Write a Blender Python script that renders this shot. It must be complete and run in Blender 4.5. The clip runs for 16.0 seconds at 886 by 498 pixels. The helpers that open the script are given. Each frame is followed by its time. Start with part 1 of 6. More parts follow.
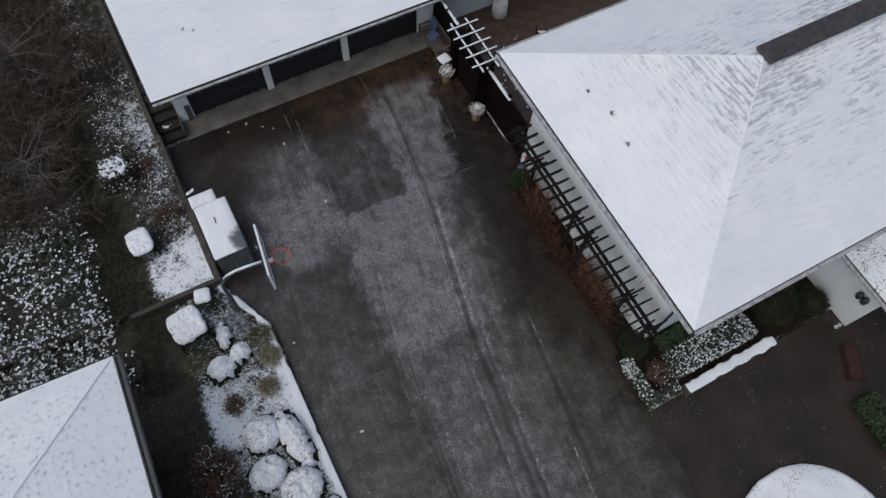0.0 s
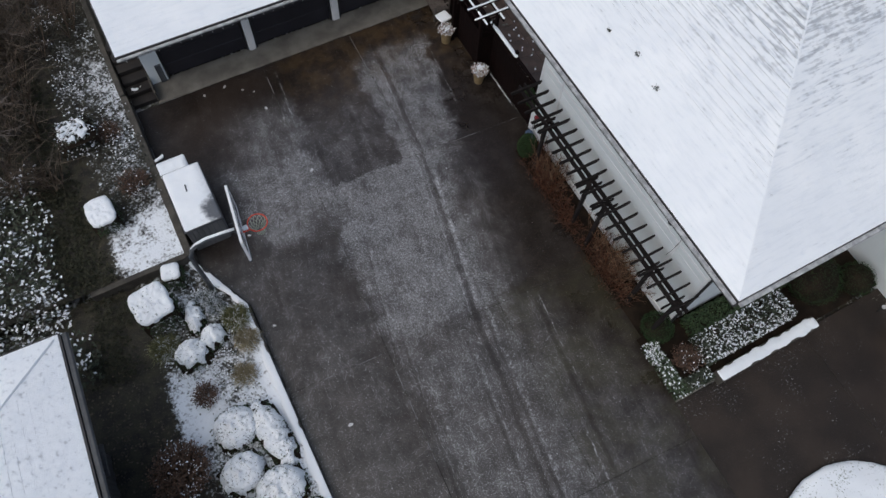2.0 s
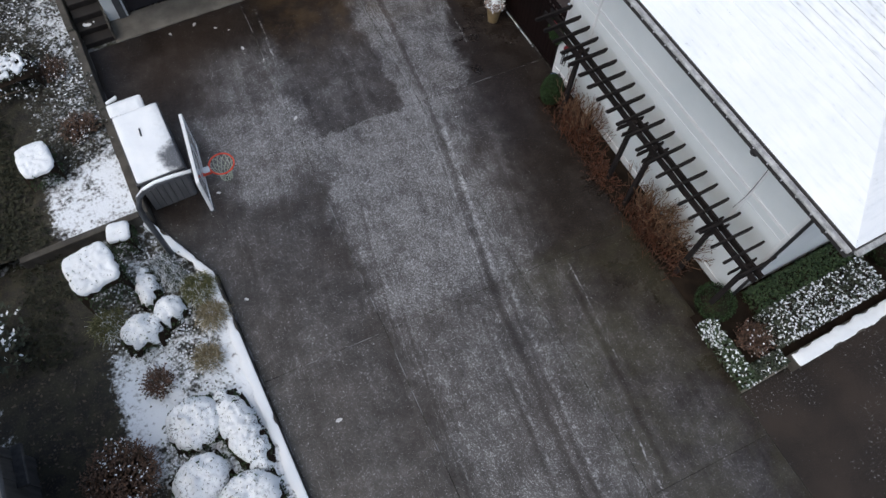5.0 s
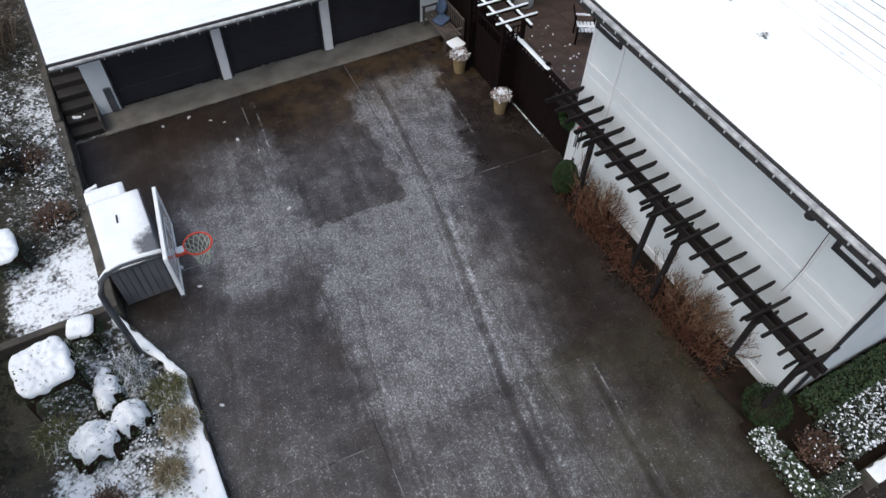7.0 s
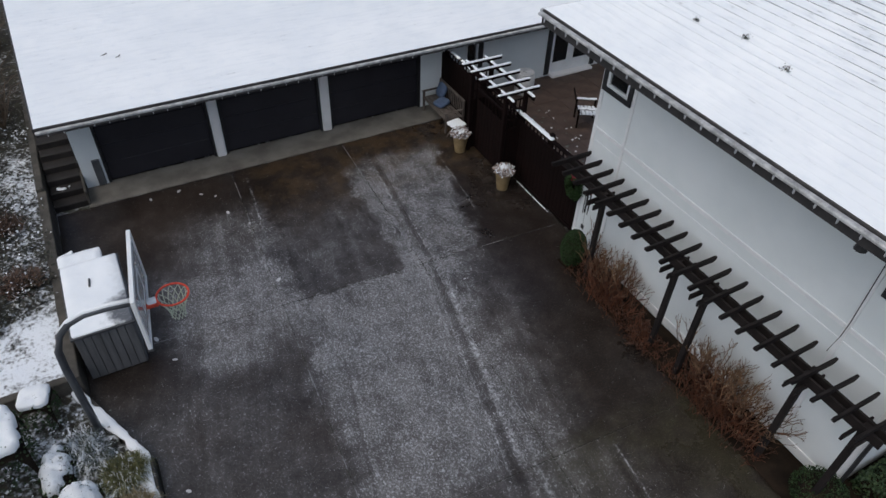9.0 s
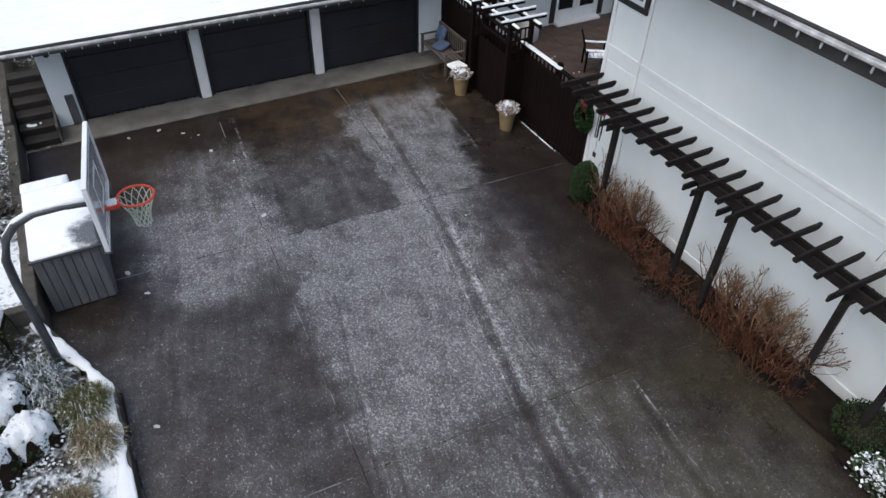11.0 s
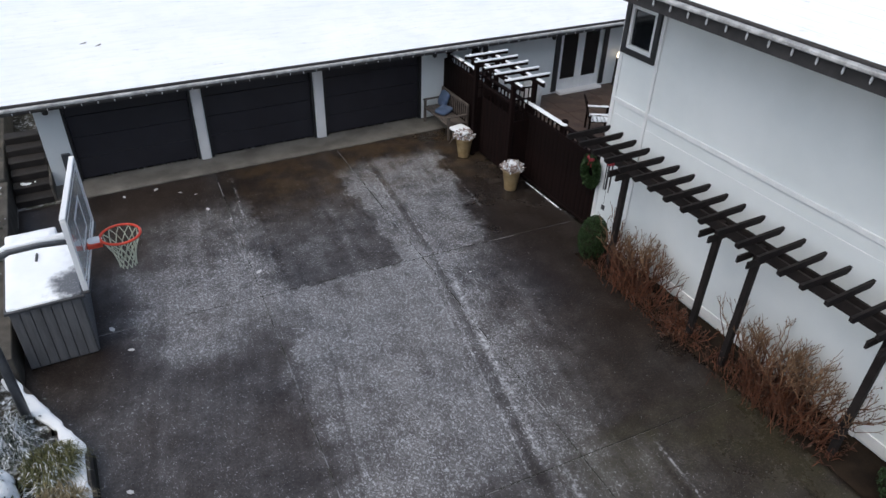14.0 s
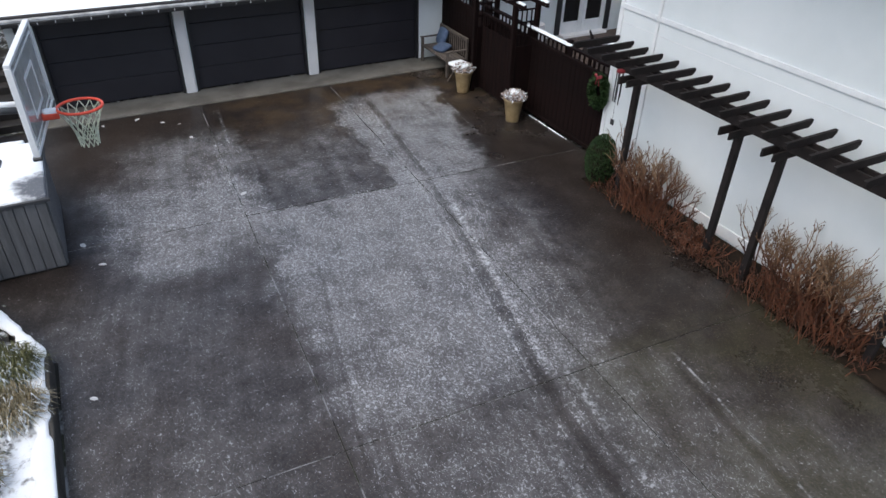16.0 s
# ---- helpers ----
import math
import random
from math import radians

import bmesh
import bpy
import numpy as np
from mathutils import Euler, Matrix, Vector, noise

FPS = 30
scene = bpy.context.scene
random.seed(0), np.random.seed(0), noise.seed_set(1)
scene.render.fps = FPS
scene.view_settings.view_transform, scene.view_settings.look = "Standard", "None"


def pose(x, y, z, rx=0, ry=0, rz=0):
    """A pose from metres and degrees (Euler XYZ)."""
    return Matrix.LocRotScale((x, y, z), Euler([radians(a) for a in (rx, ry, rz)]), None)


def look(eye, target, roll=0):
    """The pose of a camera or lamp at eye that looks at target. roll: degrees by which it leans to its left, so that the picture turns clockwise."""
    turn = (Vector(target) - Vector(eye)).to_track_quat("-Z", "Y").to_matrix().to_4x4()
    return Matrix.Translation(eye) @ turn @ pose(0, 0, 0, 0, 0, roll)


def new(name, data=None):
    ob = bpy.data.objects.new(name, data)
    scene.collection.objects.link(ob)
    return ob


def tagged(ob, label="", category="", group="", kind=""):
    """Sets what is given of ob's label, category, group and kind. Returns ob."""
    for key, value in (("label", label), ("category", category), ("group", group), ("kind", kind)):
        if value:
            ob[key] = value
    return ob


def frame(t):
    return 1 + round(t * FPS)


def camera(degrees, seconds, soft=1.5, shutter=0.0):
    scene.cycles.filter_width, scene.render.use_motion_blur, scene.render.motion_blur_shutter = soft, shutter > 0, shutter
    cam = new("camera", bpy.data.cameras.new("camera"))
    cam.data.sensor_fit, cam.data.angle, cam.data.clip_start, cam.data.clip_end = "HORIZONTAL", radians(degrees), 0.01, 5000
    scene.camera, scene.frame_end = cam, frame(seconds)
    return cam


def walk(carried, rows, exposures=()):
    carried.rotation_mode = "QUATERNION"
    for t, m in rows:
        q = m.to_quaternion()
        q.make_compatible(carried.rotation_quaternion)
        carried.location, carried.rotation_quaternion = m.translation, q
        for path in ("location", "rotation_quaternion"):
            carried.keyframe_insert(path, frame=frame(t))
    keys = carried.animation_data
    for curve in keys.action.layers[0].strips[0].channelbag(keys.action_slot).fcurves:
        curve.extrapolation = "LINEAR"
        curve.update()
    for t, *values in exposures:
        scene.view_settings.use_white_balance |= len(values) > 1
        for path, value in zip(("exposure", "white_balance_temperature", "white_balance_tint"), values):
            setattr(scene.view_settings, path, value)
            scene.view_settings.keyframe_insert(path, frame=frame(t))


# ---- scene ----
cam = camera(66.1, 16.0)
PATH = [
    (0, (0.244, 1.24, 20.028), (0.693, 1.959, 18.217), 4.6),
    (0.5, (0.241, 1.3, 19.355), (0.702, 2.023, 17.549), 5.2),
    (1, (0.322, 1.32, 18.73), (0.784, 2.045, 16.924), 5.0),
    (1.5, (0.389, 1.353, 18.138), (0.849, 2.08, 16.332), 4.9),
    (2, (0.362, 1.312, 17.514), (0.821, 2.044, 15.71), 4.6),
    (2.5, (0.426, 1.478, 16.976), (0.878, 2.21, 15.171), 4.2),
    (3, (0.392, 1.624, 16.391), (0.851, 2.356, 14.587), 4.5),
    (3.5, (0.44, 1.685, 15.809), (0.9, 2.418, 14.006), 4.6),
    (4, (0.432, 1.693, 15.18), (0.896, 2.431, 13.38), 4.7),
    (6.5, (0.558, 1.809, 12.548), (1.099, 2.727, 10.856), 3.0),
    (7, (0.618, 1.847, 12.153), (1.217, 2.897, 10.559), 2.3),
    (7.5, (0.554, 1.864, 11.779), (1.218, 3.033, 10.298), 2.2),
    (8, (0.488, 1.837, 11.395), (1.209, 3.106, 10.027), 2.4),
    (8.5, (0.434, 1.819, 10.967), (1.17, 3.104, 9.623), 2.5),
    (9, (0.475, 1.752, 10.516), (1.208, 3.04, 9.172), 2.4),
    (11.5, (0.519, 1.615, 8.177), (1.258, 2.928, 6.862), 2.1),
    (12, (0.545, 1.618, 7.888), (1.289, 2.948, 6.593), 2.0),
    (12.5, (0.518, 1.67, 7.879), (1.277, 3.022, 6.615), 2.1),
    (13, (0.513, 1.706, 7.857), (1.293, 3.103, 6.658), 2.0),
    (13.5, (0.529, 1.723, 7.858), (1.327, 3.159, 6.719), 1.9),
    (14, (0.539, 1.722, 7.774), (1.341, 3.167, 6.646), 1.9),
    (14.5, (0.583, 1.668, 7.385), (1.384, 3.114, 6.259), 1.9),
    (15, (0.604, 1.652, 6.945), (1.405, 3.097, 5.817), 1.9),
    (15.5, (0.599, 1.65, 6.532), (1.399, 3.093, 5.401), 1.8),
    (16, (0.586, 1.604, 6.138), (1.385, 3.047, 5.007), 1.8),
]
EXPOSURES = [(0, -0.3), (1, -0.18), (2, -0.07), (4.1, 0.22), (6.4, 0.47), (6.6, 0.52), (7.5, 0.38), (8.3, -0.10), (9.1, -0.01), (11.4, 0.66), (12.5, 0.82), (13.2, 0.62), (14.5, 0.45), (16, 0.80)]
walk(cam, [(t, look(eye, target, roll)) for t, eye, target, roll in PATH], EXPOSURES)

# ---- light ----
world = bpy.data.worlds.new("overcast")
scene.world = world
world.use_nodes = True
wn = world.node_tree.nodes
sky = wn.new("ShaderNodeTexSky")
sky.sky_type = "NISHITA"
sky.sun_disc = False
sky.sun_elevation, sky.sun_rotation = radians(60), radians(254)
sky.air_density, sky.dust_density, sky.ozone_density = 1.0, 3.2, 1.0
wn["Background"].inputs["Strength"].default_value = 0.120
world.node_tree.links.new(sky.outputs["Color"], wn["Background"].inputs["Color"])
sun = new("sun", bpy.data.lights.new("sun", "SUN"))
sun.data.energy, sun.data.angle, sun.data.color = 1.15, radians(90), (0.925, 0.985, 0.955)
sun.matrix_basis = look((-14, -4, 25), (0, 0, 0))


# ---- materials ----
class Nodes:
    """A small builder of node trees."""

    def __init__(self, name):
        self.mat = bpy.data.materials.new(name)
        self.mat.use_nodes = True
        self.nt = self.mat.node_tree
        self.bsdf = self.nt.nodes["Principled BSDF"]
        self.co = self.nt.nodes.new("ShaderNodeTexCoord").outputs["Object"]

    def put(self, socket, value):
        if hasattr(value, "is_linked"):
            self.nt.links.new(value, socket)
        elif hasattr(socket.default_value, "__len__") and not hasattr(value, "__len__"):
            socket.default_value = (value,) * len(socket.default_value)
        elif hasattr(value, "__len__") and len(value) == 3 and len(socket.default_value) == 4:
            socket.default_value = (*value, 1)
        else:
            socket.default_value = value

    def math(self, op, a, b=0.0, c=0.0, clamp=False):
        n = self.nt.nodes.new("ShaderNodeMath")
        n.operation, n.use_clamp = op, clamp
        for s, v in zip(n.inputs, (a, b, c)):
            self.put(s, v)
        return n.outputs[0]

    def step(self, a, lo, hi):
        n = self.nt.nodes.new("ShaderNodeMapRange")
        n.interpolation_type = "SMOOTHSTEP"
        for s, v in zip(n.inputs, (a, lo, hi, 0.0, 1.0)):
            self.put(s, v)
        return n.outputs[0]

    def mix(self, f, a, b):
        n = self.nt.nodes.new("ShaderNodeMix")
        n.data_type = "RGBA"
        self.put(n.inputs[0], f), self.put(n.inputs[6], a), self.put(n.inputs[7], b)
        return n.outputs[2]

    def scaled(self, x, y, z, co=None):
        n = self.nt.nodes.new("ShaderNodeVectorMath")
        n.operation = "MULTIPLY"
        self.put(n.inputs[0], co or self.co), self.put(n.inputs[1], (x, y, z))
        return n.outputs[0]

    def noise(self, scale, detail=3.0, co=None, rough=0.55):
        n = self.nt.nodes.new("ShaderNodeTexNoise")
        self.put(n.inputs["Vector"], co or self.co)
        n.inputs["Scale"].default_value, n.inputs["Detail"].default_value, n.inputs["Roughness"].default_value = scale, detail, rough
        return n.outputs["Fac"]

    def xyz(self, co=None):
        n = self.nt.nodes.new("ShaderNodeSeparateXYZ")
        self.put(n.inputs[0], co or self.co)
        return n.outputs

    def island(self):
        return self.nt.nodes.new("ShaderNodeNewGeometry").outputs["Random Per Island"]

    def random(self):
        return self.nt.nodes.new("ShaderNodeObjectInfo").outputs["Random"]

    def bump(self, height, strength, distance=0.02):
        n = self.nt.nodes.new("ShaderNodeBump")
        n.inputs["Strength"].default_value, n.inputs["Distance"].default_value = strength, distance
        self.put(n.inputs["Height"], height)
        self.put(self.bsdf.inputs["Normal"], n.outputs[0])

    def done(self, color, rough=0.7, metal=0.0):
        self.put(self.bsdf.inputs["Base Color"], color)
        self.put(self.bsdf.inputs["Roughness"], rough)
        self.put(self.bsdf.inputs["Metallic"], metal)
        return self.mat


def plain(name, a, b, scale=4.0, rough=0.7, bump=0.15, fine=60.0, metal=0.0, stretch=(1, 1, 1)):
    """Two-tone surface with stains at one scale and grain at another."""
    n = Nodes(name)
    co = n.scaled(*stretch)
    big, small = n.noise(scale, 4, co), n.noise(fine, 3, co)
    f = n.math("ADD", n.math("MULTIPLY", n.step(big, 0.3, 0.7), 0.7), n.math("MULTIPLY", n.step(small, 0.3, 0.7), 0.3))
    n.bump(n.math("ADD", small, n.math("MULTIPLY", big, 0.5)), bump, 0.01)
    return n.done(n.mix(f, a, b), n.math("MULTIPLY_ADD", small, 0.2, rough - 0.1), metal)


def snow_material(name, thin_from=None, thin_to=None, under=(0.05, 0.045, 0.045), patch=0.0, stretch=(1, 1, 1), bare_x=None):
    """Snow; where it lies thin the covering under it shows in flecks. thin_from, thin_to: heights between which it thins out."""
    n = Nodes(name)
    big, mid, small = n.noise(0.7, 4), n.noise(5, 4), n.noise(55, 3)
    col = n.mix(n.step(big, 0.3, 0.75), (0.80, 0.825, 0.855), (0.875, 0.89, 0.905))
    col = n.mix(n.math("MULTIPLY", n.step(mid, 0.55, 0.8), 0.25), col, (0.66, 0.71, 0.78))
    if thin_from is not None:
        x, y, z = n.xyz()
        thin = n.math("MULTIPLY", n.step(z, thin_from, thin_to), n.step(n.noise(0.9, 3), 0.30, 0.60))
        if bare_x:
            thin = n.math("ADD", thin, n.math("MULTIPLY", n.step(n.math("ADD", x, n.math("MULTIPLY", n.noise(0.7, 3), 3.0)), bare_x, bare_x + 2.5), 0.7))
        long = n.noise(3.0, 5, n.scaled(*stretch))
        col = n.mix(n.math("MULTIPLY", n.step(long, 0.44, 0.66), n.math("MULTIPLY_ADD", thin, 0.55, 0.12)), col, (0.50, 0.55, 0.62))
        fleck = n.step(n.math("ADD", n.math("ADD", n.math("MULTIPLY", long, 0.6), n.math("MULTIPLY", n.noise(9, 4), 0.4)), n.math("MULTIPLY", thin, 0.17)), 0.60, 0.76)
        col = n.mix(n.math("MULTIPLY", fleck, 0.34), col, under)
    if patch:
        fleck = n.step(n.math("ADD", n.noise(18, 5, None, 0.7), n.math("MULTIPLY", n.noise(2.5, 3), 0.35)), 0.88 - patch, 0.98 - patch)
        col = n.mix(fleck, col, under)
    n.bump(n.math("ADD", n.math("MULTIPLY", mid, 1.5), small), 0.35, 0.02)
    return n.done(col, 0.75)


M = {}
M["snow"] = snow_material("snow")
M["snow_west"] = snow_material("snow_on_west_shingles", 5.85, 7.55, stretch=(5, 0.7, 5))
M["snow_roof"] = snow_material("snow_on_shingles", 5.75, 7.55, stretch=(0.7, 5, 5), bare_x=16.5)
M["snow_shrub"] = snow_material("snow_over_leaves", patch=0.15, under=(0.03, 0.032, 0.022))
M["snow_low"] = snow_material("snow_on_low_roof", 3.2, 9.0, stretch=(0.5, 3, 3))
M["snow_far"] = snow_material("snow_on_neighbouring_roof", 3.2, 6.0, stretch=(3, 3, 3))
M["snow_lawn"] = snow_material("snow_on_lawn", patch=0.12, under=(0.10, 0.12, 0.07))


def lid_snow_material():
    """Snow on the shed's lid, melted thin to the dark lid over one corner and along one side."""
    n = Nodes("melting_snow_on_lid")
    x, y, _ = n.xyz()
    mid = n.noise(6, 5, None, 0.65)
    d = n.math("SQRT", n.math("ADD", n.math("POWER", n.math("SUBTRACT", x, -0.34), 2.0), n.math("POWER", n.math("MULTIPLY", n.math("SUBTRACT", y, 11.78), 0.85), 2.0)))
    thin = n.math("SUBTRACT", 1.0, n.step(n.math("MULTIPLY_ADD", n.math("SUBTRACT", mid, 0.5), 0.45, d), 0.26, 0.50))
    side = n.math("MULTIPLY", n.step(n.math("MULTIPLY_ADD", n.math("SUBTRACT", mid, 0.5), 0.5, x), -0.62, -0.22), 0.28)
    fleck = n.step(n.noise(40, 4, None, 0.75), 0.58, 0.66)
    thin = n.math("MULTIPLY", n.math("MAXIMUM", thin, side), n.math("MULTIPLY_ADD", fleck, -0.4, 0.95))
    col = n.mix(n.step(n.noise(1.5, 4), 0.3, 0.7), (0.80, 0.825, 0.855), (0.875, 0.89, 0.905))
    n.bump(mid, 0.3, 0.02)
    return n.done(n.mix(thin, col, (0.07, 0.075, 0.088)), 0.7)


M["snow_lid"] = lid_snow_material()
M["snow_patchy"] = snow_material("patchy_snow_on_leaves", patch=0.16, under=(0.03, 0.045, 0.02))


def riser_material(name="snowy_course_edges", low=5.5, high=7.0):
    """The lower edges of the courses: snow low on the roof, bare shingle edge in dashes higher up."""
    n = Nodes(name)
    z = n.xyz()[2]
    dash = n.step(n.math("ADD", n.noise(1.8, 5, None, 0.7), n.math("MULTIPLY", n.step(z, low, high), 0.38)), 0.64, 0.80)
    return n.done(n.mix(n.math("MULTIPLY", dash, 0.72), (0.79, 0.82, 0.85), (0.17, 0.17, 0.175)), 0.75)


M["riser"] = riser_material()
M["riser_far"] = riser_material("snowy_far_course_edges", 3.4, 4.2)
M["shingle"] = plain("wet_dark_shingles", (0.03, 0.027, 0.026), (0.08, 0.07, 0.066), 6, 0.6)
M["white"] = plain("white_painted_stucco", (0.66, 0.695, 0.70), (0.745, 0.77, 0.775), 0.9, 0.75, 0.25, 90)
M["white_trim"] = plain("white_painted_wood", (0.68, 0.69, 0.70), (0.80, 0.80, 0.80), 3, 0.5, 0.08, 40)
M["post_white"] = plain("off_white_painted_post", (0.72, 0.70, 0.69), (0.82, 0.80, 0.79), 2, 0.6, 0.1)
M["dark_trim"] = plain("black_painted_trim", (0.012, 0.012, 0.014), (0.028, 0.028, 0.03), 5, 0.45, 0.1)
M["door"] = plain("charcoal_garage_door", (0.012, 0.0110, 0.0155), (0.022, 0.0205, 0.027), 1.2, 0.5, 0.08, 50)
M["gutter"] = plain("weathered_gutter", (0.20, 0.20, 0.20), (0.55, 0.55, 0.55), 7, 0.5, 0.1)
M["fascia"] = plain("dark_fascia", (0.02, 0.019, 0.02), (0.05, 0.045, 0.045), 5, 0.6, 0.1)
M["fence"] = plain("dark_brown_stained_boards", (0.0032, 0.0014, 0.0013), (0.0105, 0.0042, 0.0036), 3, 0.85, 0.3, 40, 0, (3, 3, 0.4))
M["pergola"] = plain("near_black_stained_timber", (0.008, 0.0065, 0.0065), (0.022, 0.017, 0.0165), 4, 0.75, 0.3, 50)
M["apron"] = plain("pale_concrete", (0.095, 0.085, 0.072), (0.20, 0.185, 0.16), 1.5, 0.8, 0.3, 50)
M["kerb"] = plain("dark_wet_timber_edging", (0.03, 0.026, 0.023), (0.09, 0.08, 0.07), 4, 0.7, 0.3)
M["retaining"] = plain("mossy_concrete_wall", (0.035, 0.03, 0.025), (0.10, 0.09, 0.075), 3, 0.85, 0.4)
M["step"] = plain("worn_timber_steps", (0.007, 0.005, 0.004), (0.022, 0.017, 0.015), 4, 0.7, 0.3)
M["shed"] = plain("grey_painted_boards", (0.085, 0.085, 0.088), (0.16, 0.16, 0.165), 3, 0.65, 0.25, 30, 0, (4, 4, 0.5))
M["nb_wall"] = plain("grey_brown_boards", (0.035, 0.030, 0.028), (0.085, 0.076, 0.070), 3, 0.75, 0.25, 30, 0, (4, 4, 0.5))
M["shed_dark"] = plain("charcoal_lid", (0.03, 0.032, 0.036), (0.07, 0.072, 0.078), 4, 0.5, 0.15)
M["pole"] = plain("grey_painted_steel", (0.075, 0.08, 0.09), (0.13, 0.135, 0.145), 4, 0.4, 0.05, 40, 0.4)
M["rim"] = plain("orange_red_rim", (0.62, 0.05, 0.025), (0.80, 0.10, 0.05), 9, 0.45, 0.05)
M["net"] = plain("white_net_cord", (0.42, 0.46, 0.36), (0.62, 0.66, 0.54), 20, 0.8, 0.1)
M["bench"] = plain("weathered_teak", (0.05, 0.04, 0.034), (0.12, 0.098, 0.085), 4, 0.75, 0.3, 40)
M["cushion"] = plain("slate_blue_cushion", (0.045, 0.07, 0.13), (0.09, 0.13, 0.21), 8, 0.9, 0.3, 120)
M["planter"] = plain("ochre_glazed_planter", (0.22, 0.15, 0.07), (0.36, 0.26, 0.14), 6, 0.55, 0.2, 50)
M["paving"] = plain("brown_wet_paving", (0.035, 0.022, 0.017), (0.10, 0.066, 0.05), 2.2, 0.5, 0.3)
M["red"] = plain("red_ribbon", (0.13, 0.008, 0.014), (0.22, 0.016, 0.024), 9, 0.6, 0.1)
# soil of the beds; also the dark shrub cores that stand in for inner shade
M["soil"] = plain("wet_soil_and_shaded_cores", (0.008, 0.006, 0.0045), (0.028, 0.019, 0.013), 3, 0.85, 0.6, 40)
M["pot_white"] = plain("grey_white_barrel", (0.42, 0.42, 0.43), (0.58, 0.58, 0.58), 4, 0.6, 0.1)
M["rust"] = plain("red_brown_mat", (0.022, 0.008, 0.006), (0.05, 0.018, 0.012), 5, 0.8, 0.3)
M["bulb"] = plain("frosted_bulb", (0.5, 0.51, 0.53), (0.68, 0.68, 0.7), 9, 0.3, 0.0)


def lit_material():
    n = Nodes("lit_bulb")
    n.put(n.bsdf.inputs["Emission Color"], (1.0, 0.80, 0.55))
    n.put(n.bsdf.inputs["Emission Strength"], 2.2)
    return n.done((0.9, 0.8, 0.65), 0.4)


M["lit"] = lit_material()


def glass_material():
    n = Nodes("window_glass")
    n.put(n.bsdf.inputs["Transmission Weight"], 0.7)
    return n.done((0.03, 0.035, 0.04), 0.04)


M["glass"] = glass_material()


def acrylic_material():
    n = Nodes("cloudy_acrylic")
    n.put(n.bsdf.inputs["Transmission Weight"], n.math("MULTIPLY_ADD", n.noise(6, 3), 0.3, 0.62))
    return n.done((0.66, 0.70, 0.73), 0.12)


M["board"] = acrylic_material()


def leaf_material(name, a, b, snow=0.0):
    """Leaves whose tone changes from clump to clump; a share of them carries snow."""
    n = Nodes(name)
    r = n.island()
    col = n.mix(r, a, b)
    col = n.mix(n.math("MULTIPLY", n.noise(30, 3), 0.4), col, (0.02, 0.02, 0.012))
    if snow:
        wool = n.math("ADD", n.math("FRACT", n.math("MULTIPLY", r, 37.7)), n.math("MULTIPLY", n.math("SUBTRACT", n.noise(0.8, 3), 0.5), 1.6))
        col = n.mix(n.step(wool, 1.0 - snow, 1.05 - snow), col, (0.78, 0.81, 0.85))
    return n.done(col, 0.6)


M["leaf"] = leaf_material("evergreen_leaves", (0.018, 0.04, 0.014), (0.05, 0.085, 0.03))
M["leaf_dark"] = leaf_material("dark_wet_leaves", (0.012, 0.015, 0.008), (0.035, 0.034, 0.018))
M["leaf_snowy"] = leaf_material("snow_dusted_leaves", (0.014, 0.022, 0.011), (0.042, 0.054, 0.026), 0.34)
M["terrace_leaf"] = leaf_material("low_leaves_touched_with_snow", (0.014, 0.018, 0.010), (0.05, 0.045, 0.028), 0.12)
M["leaf_box"] = leaf_material("clipped_hedge_leaves", (0.009, 0.026, 0.006), (0.024, 0.058, 0.013))
M["leaf_hedge"] = leaf_material("hedge_leaves_with_snow", (0.016, 0.035, 0.012), (0.05, 0.08, 0.03), 0.20)
M["grass_dry"] = leaf_material("dry_ornamental_grass", (0.25, 0.20, 0.11), (0.46, 0.39, 0.26), 0.18)
M["grass_green"] = leaf_material("yellow_green_grass", (0.11, 0.115, 0.045), (0.25, 0.24, 0.11), 0.2)
M["flower"] = leaf_material("frosted_dry_flowers", (0.10, 0.06, 0.045), (0.50, 0.40, 0.36), 0.40)
M["litter"] = leaf_material("red_brown_shrub", (0.06, 0.028, 0.018), (0.15, 0.075, 0.045), 0.12)
M["shrub_brown"] = leaf_material("red_brown_leaves_with_snow", (0.09, 0.045, 0.028), (0.22, 0.12, 0.075), 0.10)
M["brush"] = leaf_material("bare_brown_twigs", (0.038, 0.025, 0.017), (0.125, 0.085, 0.056))
M["dead_leaf"] = leaf_material("dead_leaves", (0.04, 0.016, 0.009), (0.13, 0.058, 0.031))
M["heather"] = leaf_material("frosted_heather", (0.07, 0.09, 0.07), (0.2, 0.22, 0.19), 0.55)


def hydrangea_material():
    """Stems red-brown low down, tan and bleached at the tips."""
    n = Nodes("dry_hydrangea_stems")
    z = n.xyz()[2]
    low = n.mix(n.island(), (0.035, 0.0115, 0.0050), (0.140, 0.047, 0.020))
    high = n.mix(n.island(), (0.080, 0.043, 0.023), (0.28, 0.175, 0.100))
    return n.done(n.mix(n.step(z, 0.45, 1.0), low, high), 0.8)


M["twig"] = hydrangea_material()


